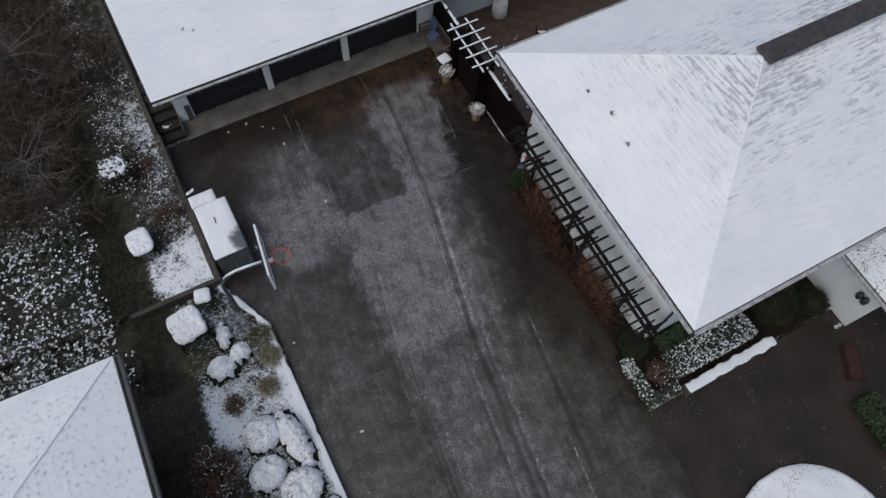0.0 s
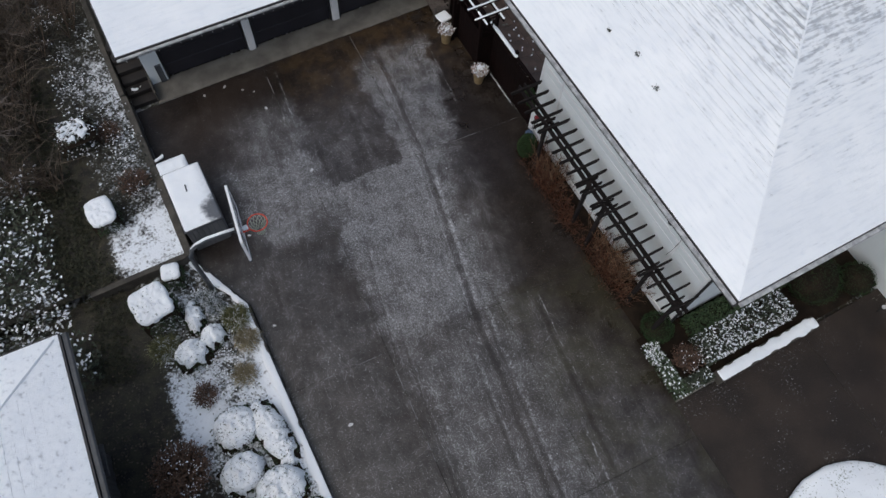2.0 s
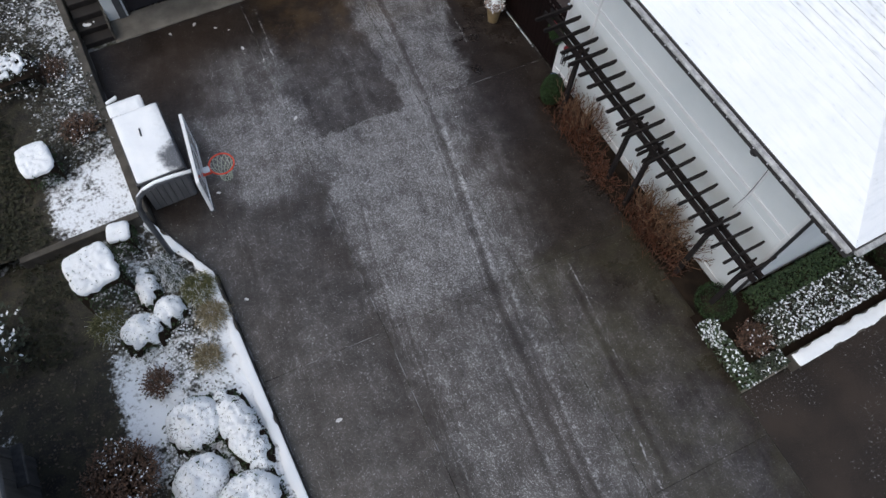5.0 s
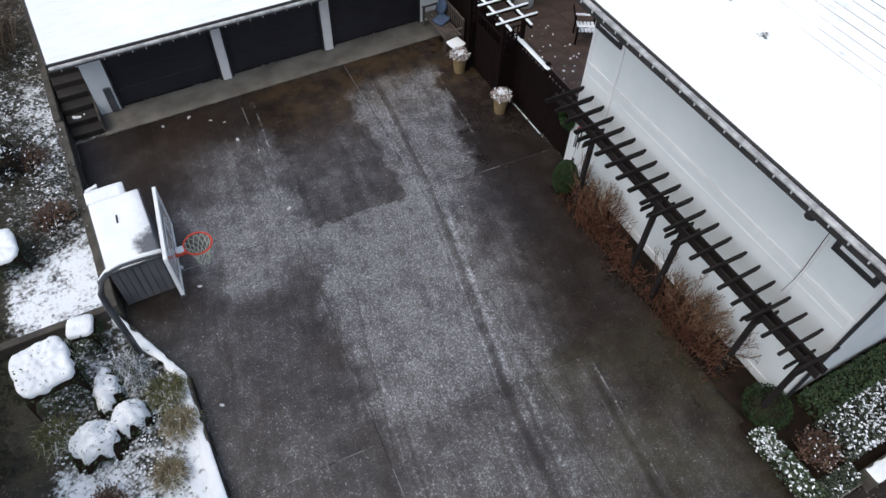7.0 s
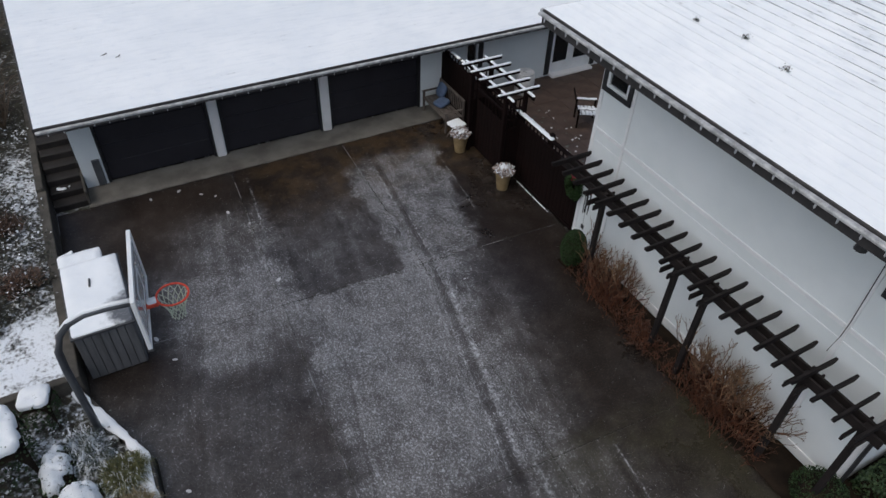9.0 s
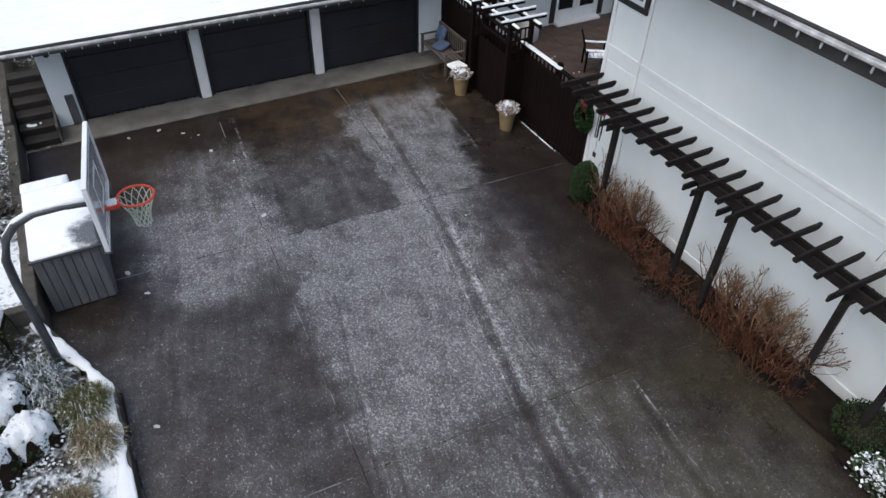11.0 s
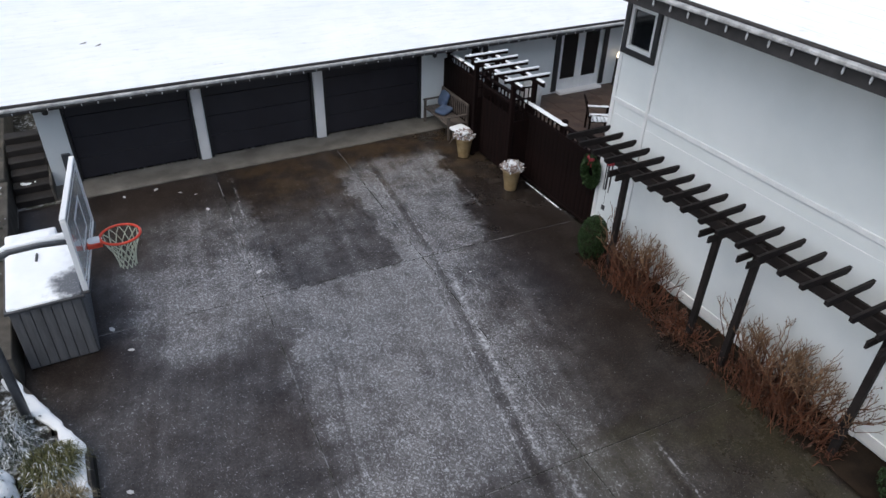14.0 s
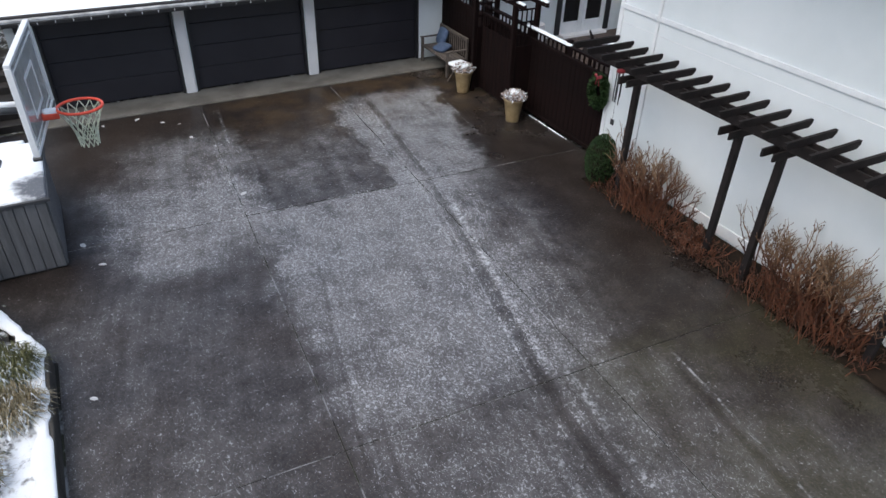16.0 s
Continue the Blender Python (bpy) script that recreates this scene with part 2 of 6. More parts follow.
def garden_material(name, cover, extra):
    """Dark soil and moss with trodden snow in patches. extra: (x0, x1, y0, y1, amount) where more or less of it lies."""
    n = Nodes(name)
    x, y, _ = n.xyz()
    big, mid, small = n.noise(0.55, 4), n.noise(3.2, 4), n.noise(14, 4)
    base = n.mix(n.step(mid, 0.35, 0.65), (0.012, 0.010, 0.007), (0.034, 0.030, 0.015))
    base = n.mix(n.step(n.noise(24, 4), 0.5, 0.75), base, (0.065, 0.05, 0.03))
    amount = n.math("ADD", n.math("MULTIPLY", big, 0.5), cover)
    for x0, x1, y0, y1, w in extra:
        inx = n.math("MULTIPLY", n.step(x, x0 - 0.35, x0 + 0.35), n.math("SUBTRACT", 1.0, n.step(x, x1 - 0.35, x1 + 0.35)))
        iny = n.math("MULTIPLY", n.step(y, y0 - 0.35, y0 + 0.35), n.math("SUBTRACT", 1.0, n.step(y, y1 - 0.35, y1 + 0.35)))
        amount = n.math("ADD", amount, n.math("MULTIPLY", n.math("MULTIPLY", inx, iny), w))
    f = n.math("ADD", n.math("MULTIPLY_ADD", mid, 0.6, amount), n.math("MULTIPLY", small, 0.75))
    f = n.step(f, 0.97, 1.26)
    n.bump(n.math("ADD", n.math("MULTIPLY", f, 0.6), small), 0.6, 0.03)
    return n.done(n.mix(f, base, (0.80, 0.83, 0.87)), 0.8)


def lane(y, relu, math_):
    """Where the cars' line runs across the drive, for a given y."""
    bend = math_("MULTIPLY_ADD", relu(math_("SUBTRACT", y, 6.0)), 0.075, math_("MULTIPLY_ADD", math_("SUBTRACT", y, 6.0), 0.13, 4.55))
    return math_("MULTIPLY_ADD", relu(math_("SUBTRACT", y, 11.7)), -0.10, bend)


def driveway_material():
    """Wet brown concrete with a dusting of frozen snow in sheets, along tyre tracks and in fine flecks."""
    n = Nodes("wet_concrete_with_frost")
    x0, y0, _ = n.xyz()
    turned = n.nt.nodes.new("ShaderNodeMapping")
    n.put(turned.inputs["Vector"], n.co)
    turned.inputs["Rotation"].default_value = (0.35, 0.2, 0.65)
    warp, warp2 = n.noise(1.3, 6, None, 0.65), n.noise(1.1, 6, turned.outputs[0], 0.65)
    x = n.math("MULTIPLY_ADD", n.math("SUBTRACT", warp, 0.5), 1.5, x0)
    y = n.math("MULTIPLY_ADD", n.math("SUBTRACT", warp2, 0.5), 1.3, y0)
    relu = lambda a: n.math("MAXIMUM", a, 0.0)
    v = n.math("SUBTRACT", x0, lane(y0, relu, n.math))
    v = n.math("MULTIPLY_ADD", n.math("SUBTRACT", n.noise(2.2, 4), 0.5), 0.09, v)
    vy = n.nt.nodes.new("ShaderNodeCombineXYZ")
    n.put(vy.inputs[0], v), n.put(vy.inputs[1], y0)
    streaks = n.noise(1.0, 5, n.scaled(6.0, 0.35, 1.0, vy.outputs[0]), 0.6)
    mid = n.noise(2.1, 6, turned.outputs[0], 0.66)
    grain = n.noise(24, 5, n.scaled(1.0, 0.75, 1.0), 0.75)
    tiny = n.noise(48, 4, n.scaled(1.0, 0.6, 1.0), 0.8)

    def inside(edges, ex, ey):
        f = None
        for a, b, c, soft in edges:
            d = n.math("ADD", n.math("MULTIPLY", ex, a), n.math("MULTIPLY_ADD", ey, b, -c))
            e = n.step(d, -soft, soft)
            f = e if f is None else n.math("MULTIPLY", f, e)
        return f

    # bare concrete, darker where it is soaked or shaded by the house wall, with pale aggregate, ochre algae and an
    # olive film
    # subtracted strip on the house side: wet concrete plus wall shade, put into the colour
    soak_and_shade = n.math("SUBTRACT", n.noise(0.5, 5), n.math("MULTIPLY", inside([(1, -0.14, 5.3, 0.6)], x, y), 0.26))
    col = n.mix(n.step(soak_and_shade, 0.35, 0.65), (0.0065, 0.0039, 0.0028), (0.0175, 0.0115, 0.0082))
    col = n.mix(n.math("MULTIPLY", n.step(mid, 0.45, 0.72), 0.45), col, (0.037, 0.028, 0.022))
    ochre = n.math("MULTIPLY", n.step(y, 13.4, 15.6), n.step(n.noise(1.9, 5, None, 0.65), 0.40, 0.60))
    col = n.mix(n.math("MULTIPLY", n.math("MULTIPLY", ochre, n.step(x, 2.6, 3.6)), 0.5), col, (0.085, 0.052, 0.022))
    olive = n.math("MULTIPLY", inside([(1, 0, 5.1, 0.5), (0, -1, -6.5, 0.15)], x, y), n.step(warp2, 0.36, 0.62))
    col = n.mix(n.math("MULTIPLY", olive, 0.6), col, (0.036, 0.034, 0.017))
    col = n.mix(n.math("MULTIPLY", n.step(tiny, 0.50, 0.66), 0.52), col, (0.112, 0.083, 0.063))
    col = n.mix(n.math("MULTIPLY", n.step(tiny, 0.48, 0.36), 0.45), col, (0.006, 0.004, 0.003))
    tone = n.math("MULTIPLY_ADD", n.random(), 0.3, 0.85)
    shade = n.nt.nodes.new("ShaderNodeVectorMath")
    shade.operation = "SCALE"
    n.put(shade.inputs[0], col), n.put(shade.inputs["Scale"], tone)
    col = shade.outputs[0]
    # sheets of frost; places rinsed clean end at the slab joints
    mask = n.math("MULTIPLY", n.step(n.noise(0.6, 3), 0.3, 0.7), 0.13)
    for edges, w in FROST:
        mask = n.math("MAXIMUM", mask, n.math("MULTIPLY", inside(edges, x, y), w))
    for edges, w in RINSED:
        mask = n.math("MULTIPLY", mask, n.math("SUBTRACT", 1.0, n.math("MULTIPLY", inside(edges, n.math("MULTIPLY_ADD", x, 0.35, n.math("MULTIPLY", x0, 0.65)), y0), w)))
    for cx, cy, r, w in SMUDGES:
        d = n.math("SQRT", n.math("ADD", n.math("POWER", n.math("SUBTRACT", x, cx), 2.0), n.math("POWER", n.math("MULTIPLY", n.math("SUBTRACT", y, cy), 1.2), 2.0)))
        mask = n.math("MULTIPLY_ADD", n.math("SUBTRACT", 1.0, n.step(d, r * 0.15, r)), w, mask)
    # tyre tracks: thin pressed white edges, melted middles
    white = 0.0
    broken = n.math("MULTIPLY", n.step(n.noise(3.2, 5, n.scaled(1.6, 1.0, 1.0), 0.8), 0.43, 0.57), n.step(n.noise(13, 4, None, 0.7), 0.42, 0.58))
    for a, half, w, ya, yb in TRACKS:
        d = n.math("ABSOLUTE", n.math("SUBTRACT", v, a))
        line = n.math("SUBTRACT", 1.0, n.step(d, half * 0.25, half))
        span = n.math("MULTIPLY", n.step(y, ya - 0.4, ya + 0.5), n.math("SUBTRACT", 1.0, n.step(y, yb - 0.5, yb + 0.4)))
        line = n.math("MULTIPLY", n.math("MULTIPLY", line, span), abs(w))
        if w > 0:
            white = n.math("MAXIMUM", white, n.math("MULTIPLY", line, broken))
        else:
            mask = relu(n.math("SUBTRACT", mask, line))
    lively = n.math("MULTIPLY_ADD", mask, 0.9, 0.25)
    change = n.math("ADD", n.math("MULTIPLY", n.math("SUBTRACT", streaks, 0.5), 0.50), n.math("MULTIPLY", n.math("SUBTRACT", mid, 0.5), 1.0))
    dust = n.math("MULTIPLY_ADD", change, lively, n.math("MULTIPLY", mask, 0.70))
    veil = n.step(n.math("MULTIPLY_ADD", n.math("SUBTRACT", grain, 0.5), n.math("MULTIPLY", lively, 0.9), dust), -0.14, 0.95)
    col = n.mix(n.math("MULTIPLY", veil, 0.55), col, (0.116, 0.107, 0.105))

    def flecks(scale, most, least, distort):
        t = n.nt.nodes.new("ShaderNodeTexNoise")
        n.put(t.inputs["Vector"], n.scaled(1.0, 0.70, 1.0))
        t.inputs["Scale"].default_value, t.inputs["Detail"].default_value = scale, 2.5
        t.inputs["Roughness"].default_value, t.inputs["Distortion"].default_value = 0.6, distort
        lo = n.math("MULTIPLY_ADD", n.step(dust, 0.0, 0.72), most - least, least)
        return n.step(t.outputs[0], lo, n.math("ADD", lo, 0.045))

    fleck = n.math("MAXIMUM", n.math("MULTIPLY", flecks(17, 0.575, 0.76, 2.2), 0.70), n.math("MULTIPLY", flecks(40, 0.535, 0.69, 1.2), 0.70))
    fleck = n.math("MULTIPLY", fleck, n.step(grain, 0.34, 0.56))
    fleck = n.math("MAXIMUM", n.math("MULTIPLY", fleck, 0.95), n.math("MULTIPLY", white, n.step(grain, 0.36, 0.52)))
    col = n.mix(n.math("MULTIPLY", fleck, 0.85), col, (0.60, 0.61, 0.63))
    n.bump(n.math("ADD", tiny, grain), 0.30, 0.005)
    rough = n.math("ADD", n.math("MULTIPLY_ADD", soak_and_shade, 0.25, 0.22), n.math("MULTIPLY", veil, 0.16))
    n.put(n.bsdf.inputs["IOR"], n.math("MULTIPLY_ADD", veil, 0.52, 1.33))
    n.put(n.bsdf.inputs["Sheen Weight"], n.math("MULTIPLY_ADD", n.step(veil, 0.05, 0.75), 1.0, 0.04))
    n.put(n.bsdf.inputs["Sheen Roughness"], 0.38)
    return n.done(col, rough)


# sheets of frost: edges (a, b, c, softness) keep the side where a x + b y > c; then their thickness
FROST = [
    ([(1, -0.06, 1.60, 0.77), (-1, 0.14, -4.95, 0.68), (0, -1, -11.74, 0.05), (0, 1, 6.0, 1.02)], 0.88),
    ([(1, -0.06, 1.65, 0.85), (-1, 0.05, -5.70, 0.68), (0, -1, -6.7, 0.85), (0, 1, -3.0, 1.70)], 0.62),
    ([(1, 0, 0.15, 0.85), (-1, 0, -2.95, 0.42), (0, 1, 10.4, 1.02), (0, -1, -13.9, 0.85)], 0.84),
    ([(1, 0, 0.70, 0.85), (-1, 0, -3.05, 0.21), (0, 1, 13.0, 0.85), (0, -1, -15.3, 0.68)], 0.62),
    ([(1, -0.05, 4.47, 0.25), (-1, 0.2, -4.84, 0.21), (0, 1, 11.6, 0.14), (0, -1, -15.9, 0.68)], 0.78),
    ([(1, 0, 5.3, 0.51), (-1, 0.14, -5.55, 0.85), (0, 1, 6.4, 0.51), (0, -1, -11.7, 0.14)], 0.56),
    ([(1, 0, 5.2, 0.51), (-1, 0, -6.95, 0.85), (0, -1, -6.2, 0.34), (0, 1, -2.0, 1.70)], 0.40),
    ([(1, 0, 6.2, 0.68), (-1, 0, -7.8, 0.68), (0, -1, -4.6, 0.85), (0, 1, -2.0, 1.70)], 0.45),
    ([(1, 0, 2.95, 0.10), (-1, 0.05, -4.50, 0.15), (0, 1, 11.7, 0.05), (0, -1, -14.8, 1.3)], 0.44),
    ([(-1, 0, -2.1, 0.85), (0, -1, -10.8, 1.19)], 0.45),
    ([(1, 0, 6.5, 0.51), (-1, 0, -7.3, 0.51), (0, 1, 7.7, 0.68), (0, -1, -8.8, 0.68)], 0.30),
]
RINSED = [
    ([(0, 1, 16.0, 0.25)], 0.85),
]
SMUDGES = [(5.35, 11.75, 0.6, 0.35), (2.75, 10.1, 0.5, 0.30), (4.0, 10.6, 0.5, 0.25), (4.6, 9.6, 0.5, 0.22), (3.7, 8.9, 0.7, 0.20), (1.4, 12.2, 1.0, 0.22), (1.0, 10.9, 0.6, 0.18), (5.6, 14.6, 0.6, 0.2), (3.6, 13.0, 0.5, 0.28), (4.5, 14.0, 0.4, 0.2)]
# tracks along the cars' line: offset, half width, white (+) or melted (-), from y, to y
TRACKS = [
    (0.08, 0.13, -0.25, 0.5, 15.8), (-0.19, 0.11, 0.55, 9.4, 14.2), (-0.05, 0.028, 0.9, 6.4, 10.6), (0.24, 0.085, 0.95, 6.6, 10.9), (0.15, 0.030, 0.8, 10.4, 13.4),
    (-0.02, 0.035, 0.6, 13.4, 16.2), (0.47, 0.070, 0.6, 0.8, 7.2), (0.34, 0.070, -0.17, 0.8, 6.4), (2.0, 0.028, 0.7, 3.6, 5.9), (1.86, 0.090, -0.17, 1.0, 5.9),
    (1.62, 0.040, 0.7, 0.2, 3.0), (1.80, 0.030, 0.6, 12.6, 15.0), (1.93, 0.080, -0.23, 12.2, 15.2), (-2.35, 0.050, -0.17, 6.0, 9.8), (-2.24, 0.034, 0.38, 5.6, 9.2),
    (-2.05, 0.045, -0.13, 2.0, 7.2), (-1.95, 0.030, 0.35, 2.0, 7.0), (-0.30, 0.060, 0.45, 1.0, 6.0), (-0.42, 0.060, -0.13, 1.0, 6.4), (-3.25, 0.04, 0.7, 14.2, 16.3),
]
M["drive"] = driveway_material()


def side_drive_material():
    """Soaked brown-black concrete with pale aggregate and a few flecks of snow."""
    n = Nodes("dark_wet_concrete")
    x, y, _ = n.xyz()
    tiny = n.noise(60, 3, None, 0.75)
    col = n.mix(n.step(n.noise(0.8, 4), 0.35, 0.65), (0.013, 0.0090, 0.0066), (0.030, 0.0212, 0.0155))
    col = n.mix(n.math("MULTIPLY", n.step(tiny, 0.51, 0.66), 0.65), col, (0.095, 0.072, 0.056))
    near = n.math("MULTIPLY", n.step(n.noise(1.1, 3), 0.45, 0.65), 0.08)
    fleck = n.step(n.math("ADD", n.noise(18, 4, None, 0.7), near), 0.665, 0.72)
    col = n.mix(n.math("MULTIPLY", fleck, 0.5), col, (0.45, 0.45, 0.46))
    n.bump(tiny, 0.3, 0.006)
    n.put(n.bsdf.inputs["IOR"], 1.36)
    return n.done(col, 0.5)


M["drive_side"] = side_drive_material()


def joint_material():
    """Joint filler: frost caught in broken stretches, dark and mossy towards the house front."""
    n = Nodes("joint_with_moss_and_frost")
    x, y, _ = n.xyz()
    col = n.mix(n.step(n.noise(1.2, 3), 0.4, 0.6), (0.010, 0.008, 0.006), (0.024, 0.025, 0.013))
    moss = n.math("MULTIPLY", n.step(x, 4.0, 4.6), n.math("SUBTRACT", 1.0, n.step(y, 6.6, 7.2)))
    frost = n.math("MULTIPLY", n.step(n.noise(1.3, 5, None, 0.7), 0.47, 0.58), n.math("SUBTRACT", 1.0, moss))
    return n.done(n.mix(frost, col, (0.22, 0.22, 0.23)), 0.9)


M["joint"] = joint_material()
for key, level in (("fence", 0.12), ("pergola", 0.2), ("soil", 0.1), ("leaf_box", 0.25), ("leaf", 0.3), ("leaf_dark", 0.2), ("kerb", 0.25)):
    M[key].node_tree.nodes["Principled BSDF"].inputs["Specular IOR Level"].default_value = level
M["terrace"] = garden_material("terrace_soil_and_snow", 0.02, [(-3.4, -1.4, 11.0, 12.9, 0.24), (-2.4, -1.4, 12.9, 19.0, 0.12), (-5.0, -3.4, 8.0, 30.0, -0.30), (-40.0, -5.0, 0.0, 40.0, -0.02)])
M["bed"] = garden_material("bed_soil_and_snow", 0.08, [(-3.3, -2.2, 6.2, 8.3, 0.24), (-2.3, -0.7, 3.0, 8.6, 0.16), (-0.98, -0.6, 3.0, 11.0, 0.16), (-5.2, -3.4, -10.0, 11.2, -0.35)])
M["ground"] = garden_material("open_ground", 0.05, [])


# ---- building helpers ----
def link(name, bm, material, parent=None, label="", smooth=False):
    data = bpy.data.meshes.new(name)
    bm.to_mesh(data)
    bm.free()
    data.materials.append(material)
    if any(p.material_index for p in data.polygons):
        data.materials.append({M["snow_low"]: material, M["snow_far"]: M["riser_far"]}.get(material, M["riser"]))
    if smooth:
        data.shade_smooth()
    ob = new(name, data)
    if parent:
        ob.parent = parent
    if label:
        ob["label"] = label
    return ob


def part(name, bm, material, parent, label="", smooth=False):
    return link(name, bm, material, parent, label, smooth)


def share(ob, name, parent, at=(0, 0, 0), turn=0.0):
    """Another piece with the mesh of ob, moved and turned about z."""
    other = new(name, ob.data)
    other.parent = parent
    other.matrix_basis = pose(*at, 0, 0, turn)
    return other


def thing(name, label, category, at=(0, 0, 0), turn=0.0, group="", kind=""):
    e = new(name)
    e.empty_display_size = 0.1
    e.matrix_basis = pose(*at, 0, 0, turn)
    return tagged(e, label, category, group, kind)


def from_lists(verts, faces):
    data = bpy.data.meshes.new("m")
    data.from_pydata([tuple(v) for v in verts], [], faces)
    bm = bmesh.new()
    bm.from_mesh(data)
    bpy.data.meshes.remove(data)
    return bm


def box(x0, x1, y0, y1, z0, z1, bevel=0.0, bm=None):
    """An upright block; bevel: how far its edges are rounded off."""
    own = bmesh.new()
    bmesh.ops.create_cube(own, size=1, matrix=Matrix.Translation(((x0 + x1) / 2, (y0 + y1) / 2, (z0 + z1) / 2)) @ Matrix.Diagonal((x1 - x0, y1 - y0, z1 - z0, 1)))
    if bevel:
        bmesh.ops.bevel(own, geom=own.edges[:], offset=bevel, segments=1, affect="EDGES")
    if bm is None:
        return own
    data = bpy.data.meshes.new("m")
    own.to_mesh(data)
    own.free()
    bm.from_mesh(data)
    bpy.data.meshes.remove(data)
    return bm


def beam(a, b, w, h, bevel=0.006, bm=None):
    """A bar of width w and height h from a to b."""
    a, b = Vector(a), Vector(b)
    own = box(-w / 2, w / 2, 0, (b - a).length, -h / 2, h / 2, bevel)
    d = (b - a).normalized()
    side = d.cross(Vector((0, 0, 1)))
    side = side.normalized() if side.length > 1e-4 else Vector((1, 0, 0))
    up = side.cross(d)
    m = Matrix((side, d, up)).transposed().to_4x4()
    own.transform(Matrix.Translation(a) @ m)
    if bm is None:
        return own
    data = bpy.data.meshes.new("m")
    own.to_mesh(data)
    own.free()
    bm.from_mesh(data)
    bpy.data.meshes.remove(data)
    return bm


def tube(verts, faces, pts, r0, r1, sides=3, closed=False):
    """Adds a tapering tube along pts to lists of vertices and faces."""
    base, n = len(verts), len(pts)
    for i, p in enumerate(pts):
        p = Vector(p)
        d = Vector(pts[(i + 1) % n if closed else min(i + 1, n - 1)]) - Vector(pts[(i - 1) % n if closed else max(i - 1, 0)])
        d = d.normalized() if d.length > 1e-6 else Vector((0, 0, 1))
        s = d.cross(Vector((0.3, 0.9, 0.2)) if abs(d.z) > 0.9 else Vector((0, 0, 1))).normalized()
        t = d.cross(s)
        r = r0 + (r1 - r0) * i / max(n - 1, 1)
        for k in range(sides):
            a = 2 * math.pi * k / sides
            verts.append(p + (s * math.cos(a) + t * math.sin(a)) * r)
    for i in range(n if closed else n - 1):
        j = (i + 1) % n
        for k in range(sides):
            q = (k + 1) % sides
            faces.append((base + i * sides + k, base + i * sides + q, base + j * sides + q, base + j * sides + k))
    if not closed:
        faces.append(tuple(base + k for k in reversed(range(sides))))
        faces.append(tuple(base + (n - 1) * sides + k for k in range(sides)))


def tubes(*specs, sides=8):
    v, f = [], []
    for pts, r0, r1 in specs:
        tube(v, f, pts, r0, r1, sides)
    return from_lists(v, f)


def lathe(profile, seg=20):
    """A turned shape from (radius, height) pairs."""
    v, f = [], []
    for r, z in profile:
        for k in range(seg):
            a = 2 * math.pi * k / seg
            v.append((r * math.cos(a), r * math.sin(a), z))
    for i in range(len(profile) - 1):
        for k in range(seg):
            q = (k + 1) % seg
            f.append((i * seg + k, i * seg + q, (i + 1) * seg + q, (i + 1) * seg + k))
    f.append(tuple(reversed(range(seg))))
    f.append(tuple((len(profile) - 1) * seg + k for k in range(seg)))
    return from_lists(v, f)


def slab(poly, z0, z1, bevel=0.0):
    """A flat plate with the outline poly between two heights."""
    n = len(poly)
    if bevel:
        c = Vector((sum(p[0] for p in poly) / n, sum(p[1] for p in poly) / n))
        inner = []
        for i in range(n):
            a, b, d = Vector(poly[i - 1]), Vector(poly[i]), Vector(poly[(i + 1) % n])
            e = ((a - b).normalized() + (d - b).normalized())
            e = e.normalized() if e.length > 1e-5 else (c - b).normalized()
            if e.dot(c - b) < 0:
                e = -e
            inner.append(b + e * bevel * 1.4)
        v = [(*p, z0) for p in poly] + [(*p, z1 - bevel) for p in poly] + [(*p, z1) for p in inner]
        rings = 3
    else:
        v = [(*p, z0) for p in poly] + [(*p, z1) for p in poly]
        rings = 2
    f = [tuple(reversed(range(n))), tuple((rings - 1) * n + i for i in range(n))]
    for r in range(rings - 1):
        for i in range(n):
            j = (i + 1) % n
            f.append((r * n + i, r * n + j, (r + 1) * n + j, (r + 1) * n + i))
    bm = from_lists(v, f)
    bmesh.ops.recalc_face_normals(bm, faces=bm.faces[:])
    return bm


def wall_boxes(axis, at, thick, lo, hi, z0, z1, holes):
    """A wall with openings, one closed mesh. axis: the way it faces; lo, hi: its ends; holes: (lo, hi, bottom, top)."""
    us = sorted({lo, hi, *(h[0] for h in holes), *(h[1] for h in holes)})
    zs = sorted({z0, z1, *(max(z0, h[2]) for h in holes), *(min(z1, h[3]) for h in holes)})
    solid = {}
    for i in range(len(us) - 1):
        for k in range(len(zs) - 1):
            u, z = (us[i] + us[i + 1]) / 2, (zs[k] + zs[k + 1]) / 2
            solid[i, k] = not any(a < u < b and c < z < d for a, b, c, d in holes)
    ids, v, f = {}, [], []

    def at_(i, k, s):
        if (i, k, s) not in ids:
            ids[i, k, s] = len(v)
            d = at + thick * s
            v.append((d, us[i], zs[k]) if axis == "x" else (us[i], d, zs[k]))
        return ids[i, k, s]

    for (i, k), full in solid.items():
        if full:
            ring = [(i, k), (i + 1, k), (i + 1, k + 1), (i, k + 1)]
            f.append(tuple(at_(*p, 0) for p in ring))
            f.append(tuple(at_(*p, 1) for p in reversed(ring)))
            for n, (p, q) in zip(((i, k - 1), (i + 1, k), (i, k + 1), (i - 1, k)), zip(ring, ring[1:] + ring[:1])):
                if not solid.get(n, False):
                    f.append((at_(*p, 0), at_(*p, 1), at_(*q, 1), at_(*q, 0)))
    bm = from_lists(v, f)
    bmesh.ops.recalc_face_normals(bm, faces=bm.faces[:])
    return bm


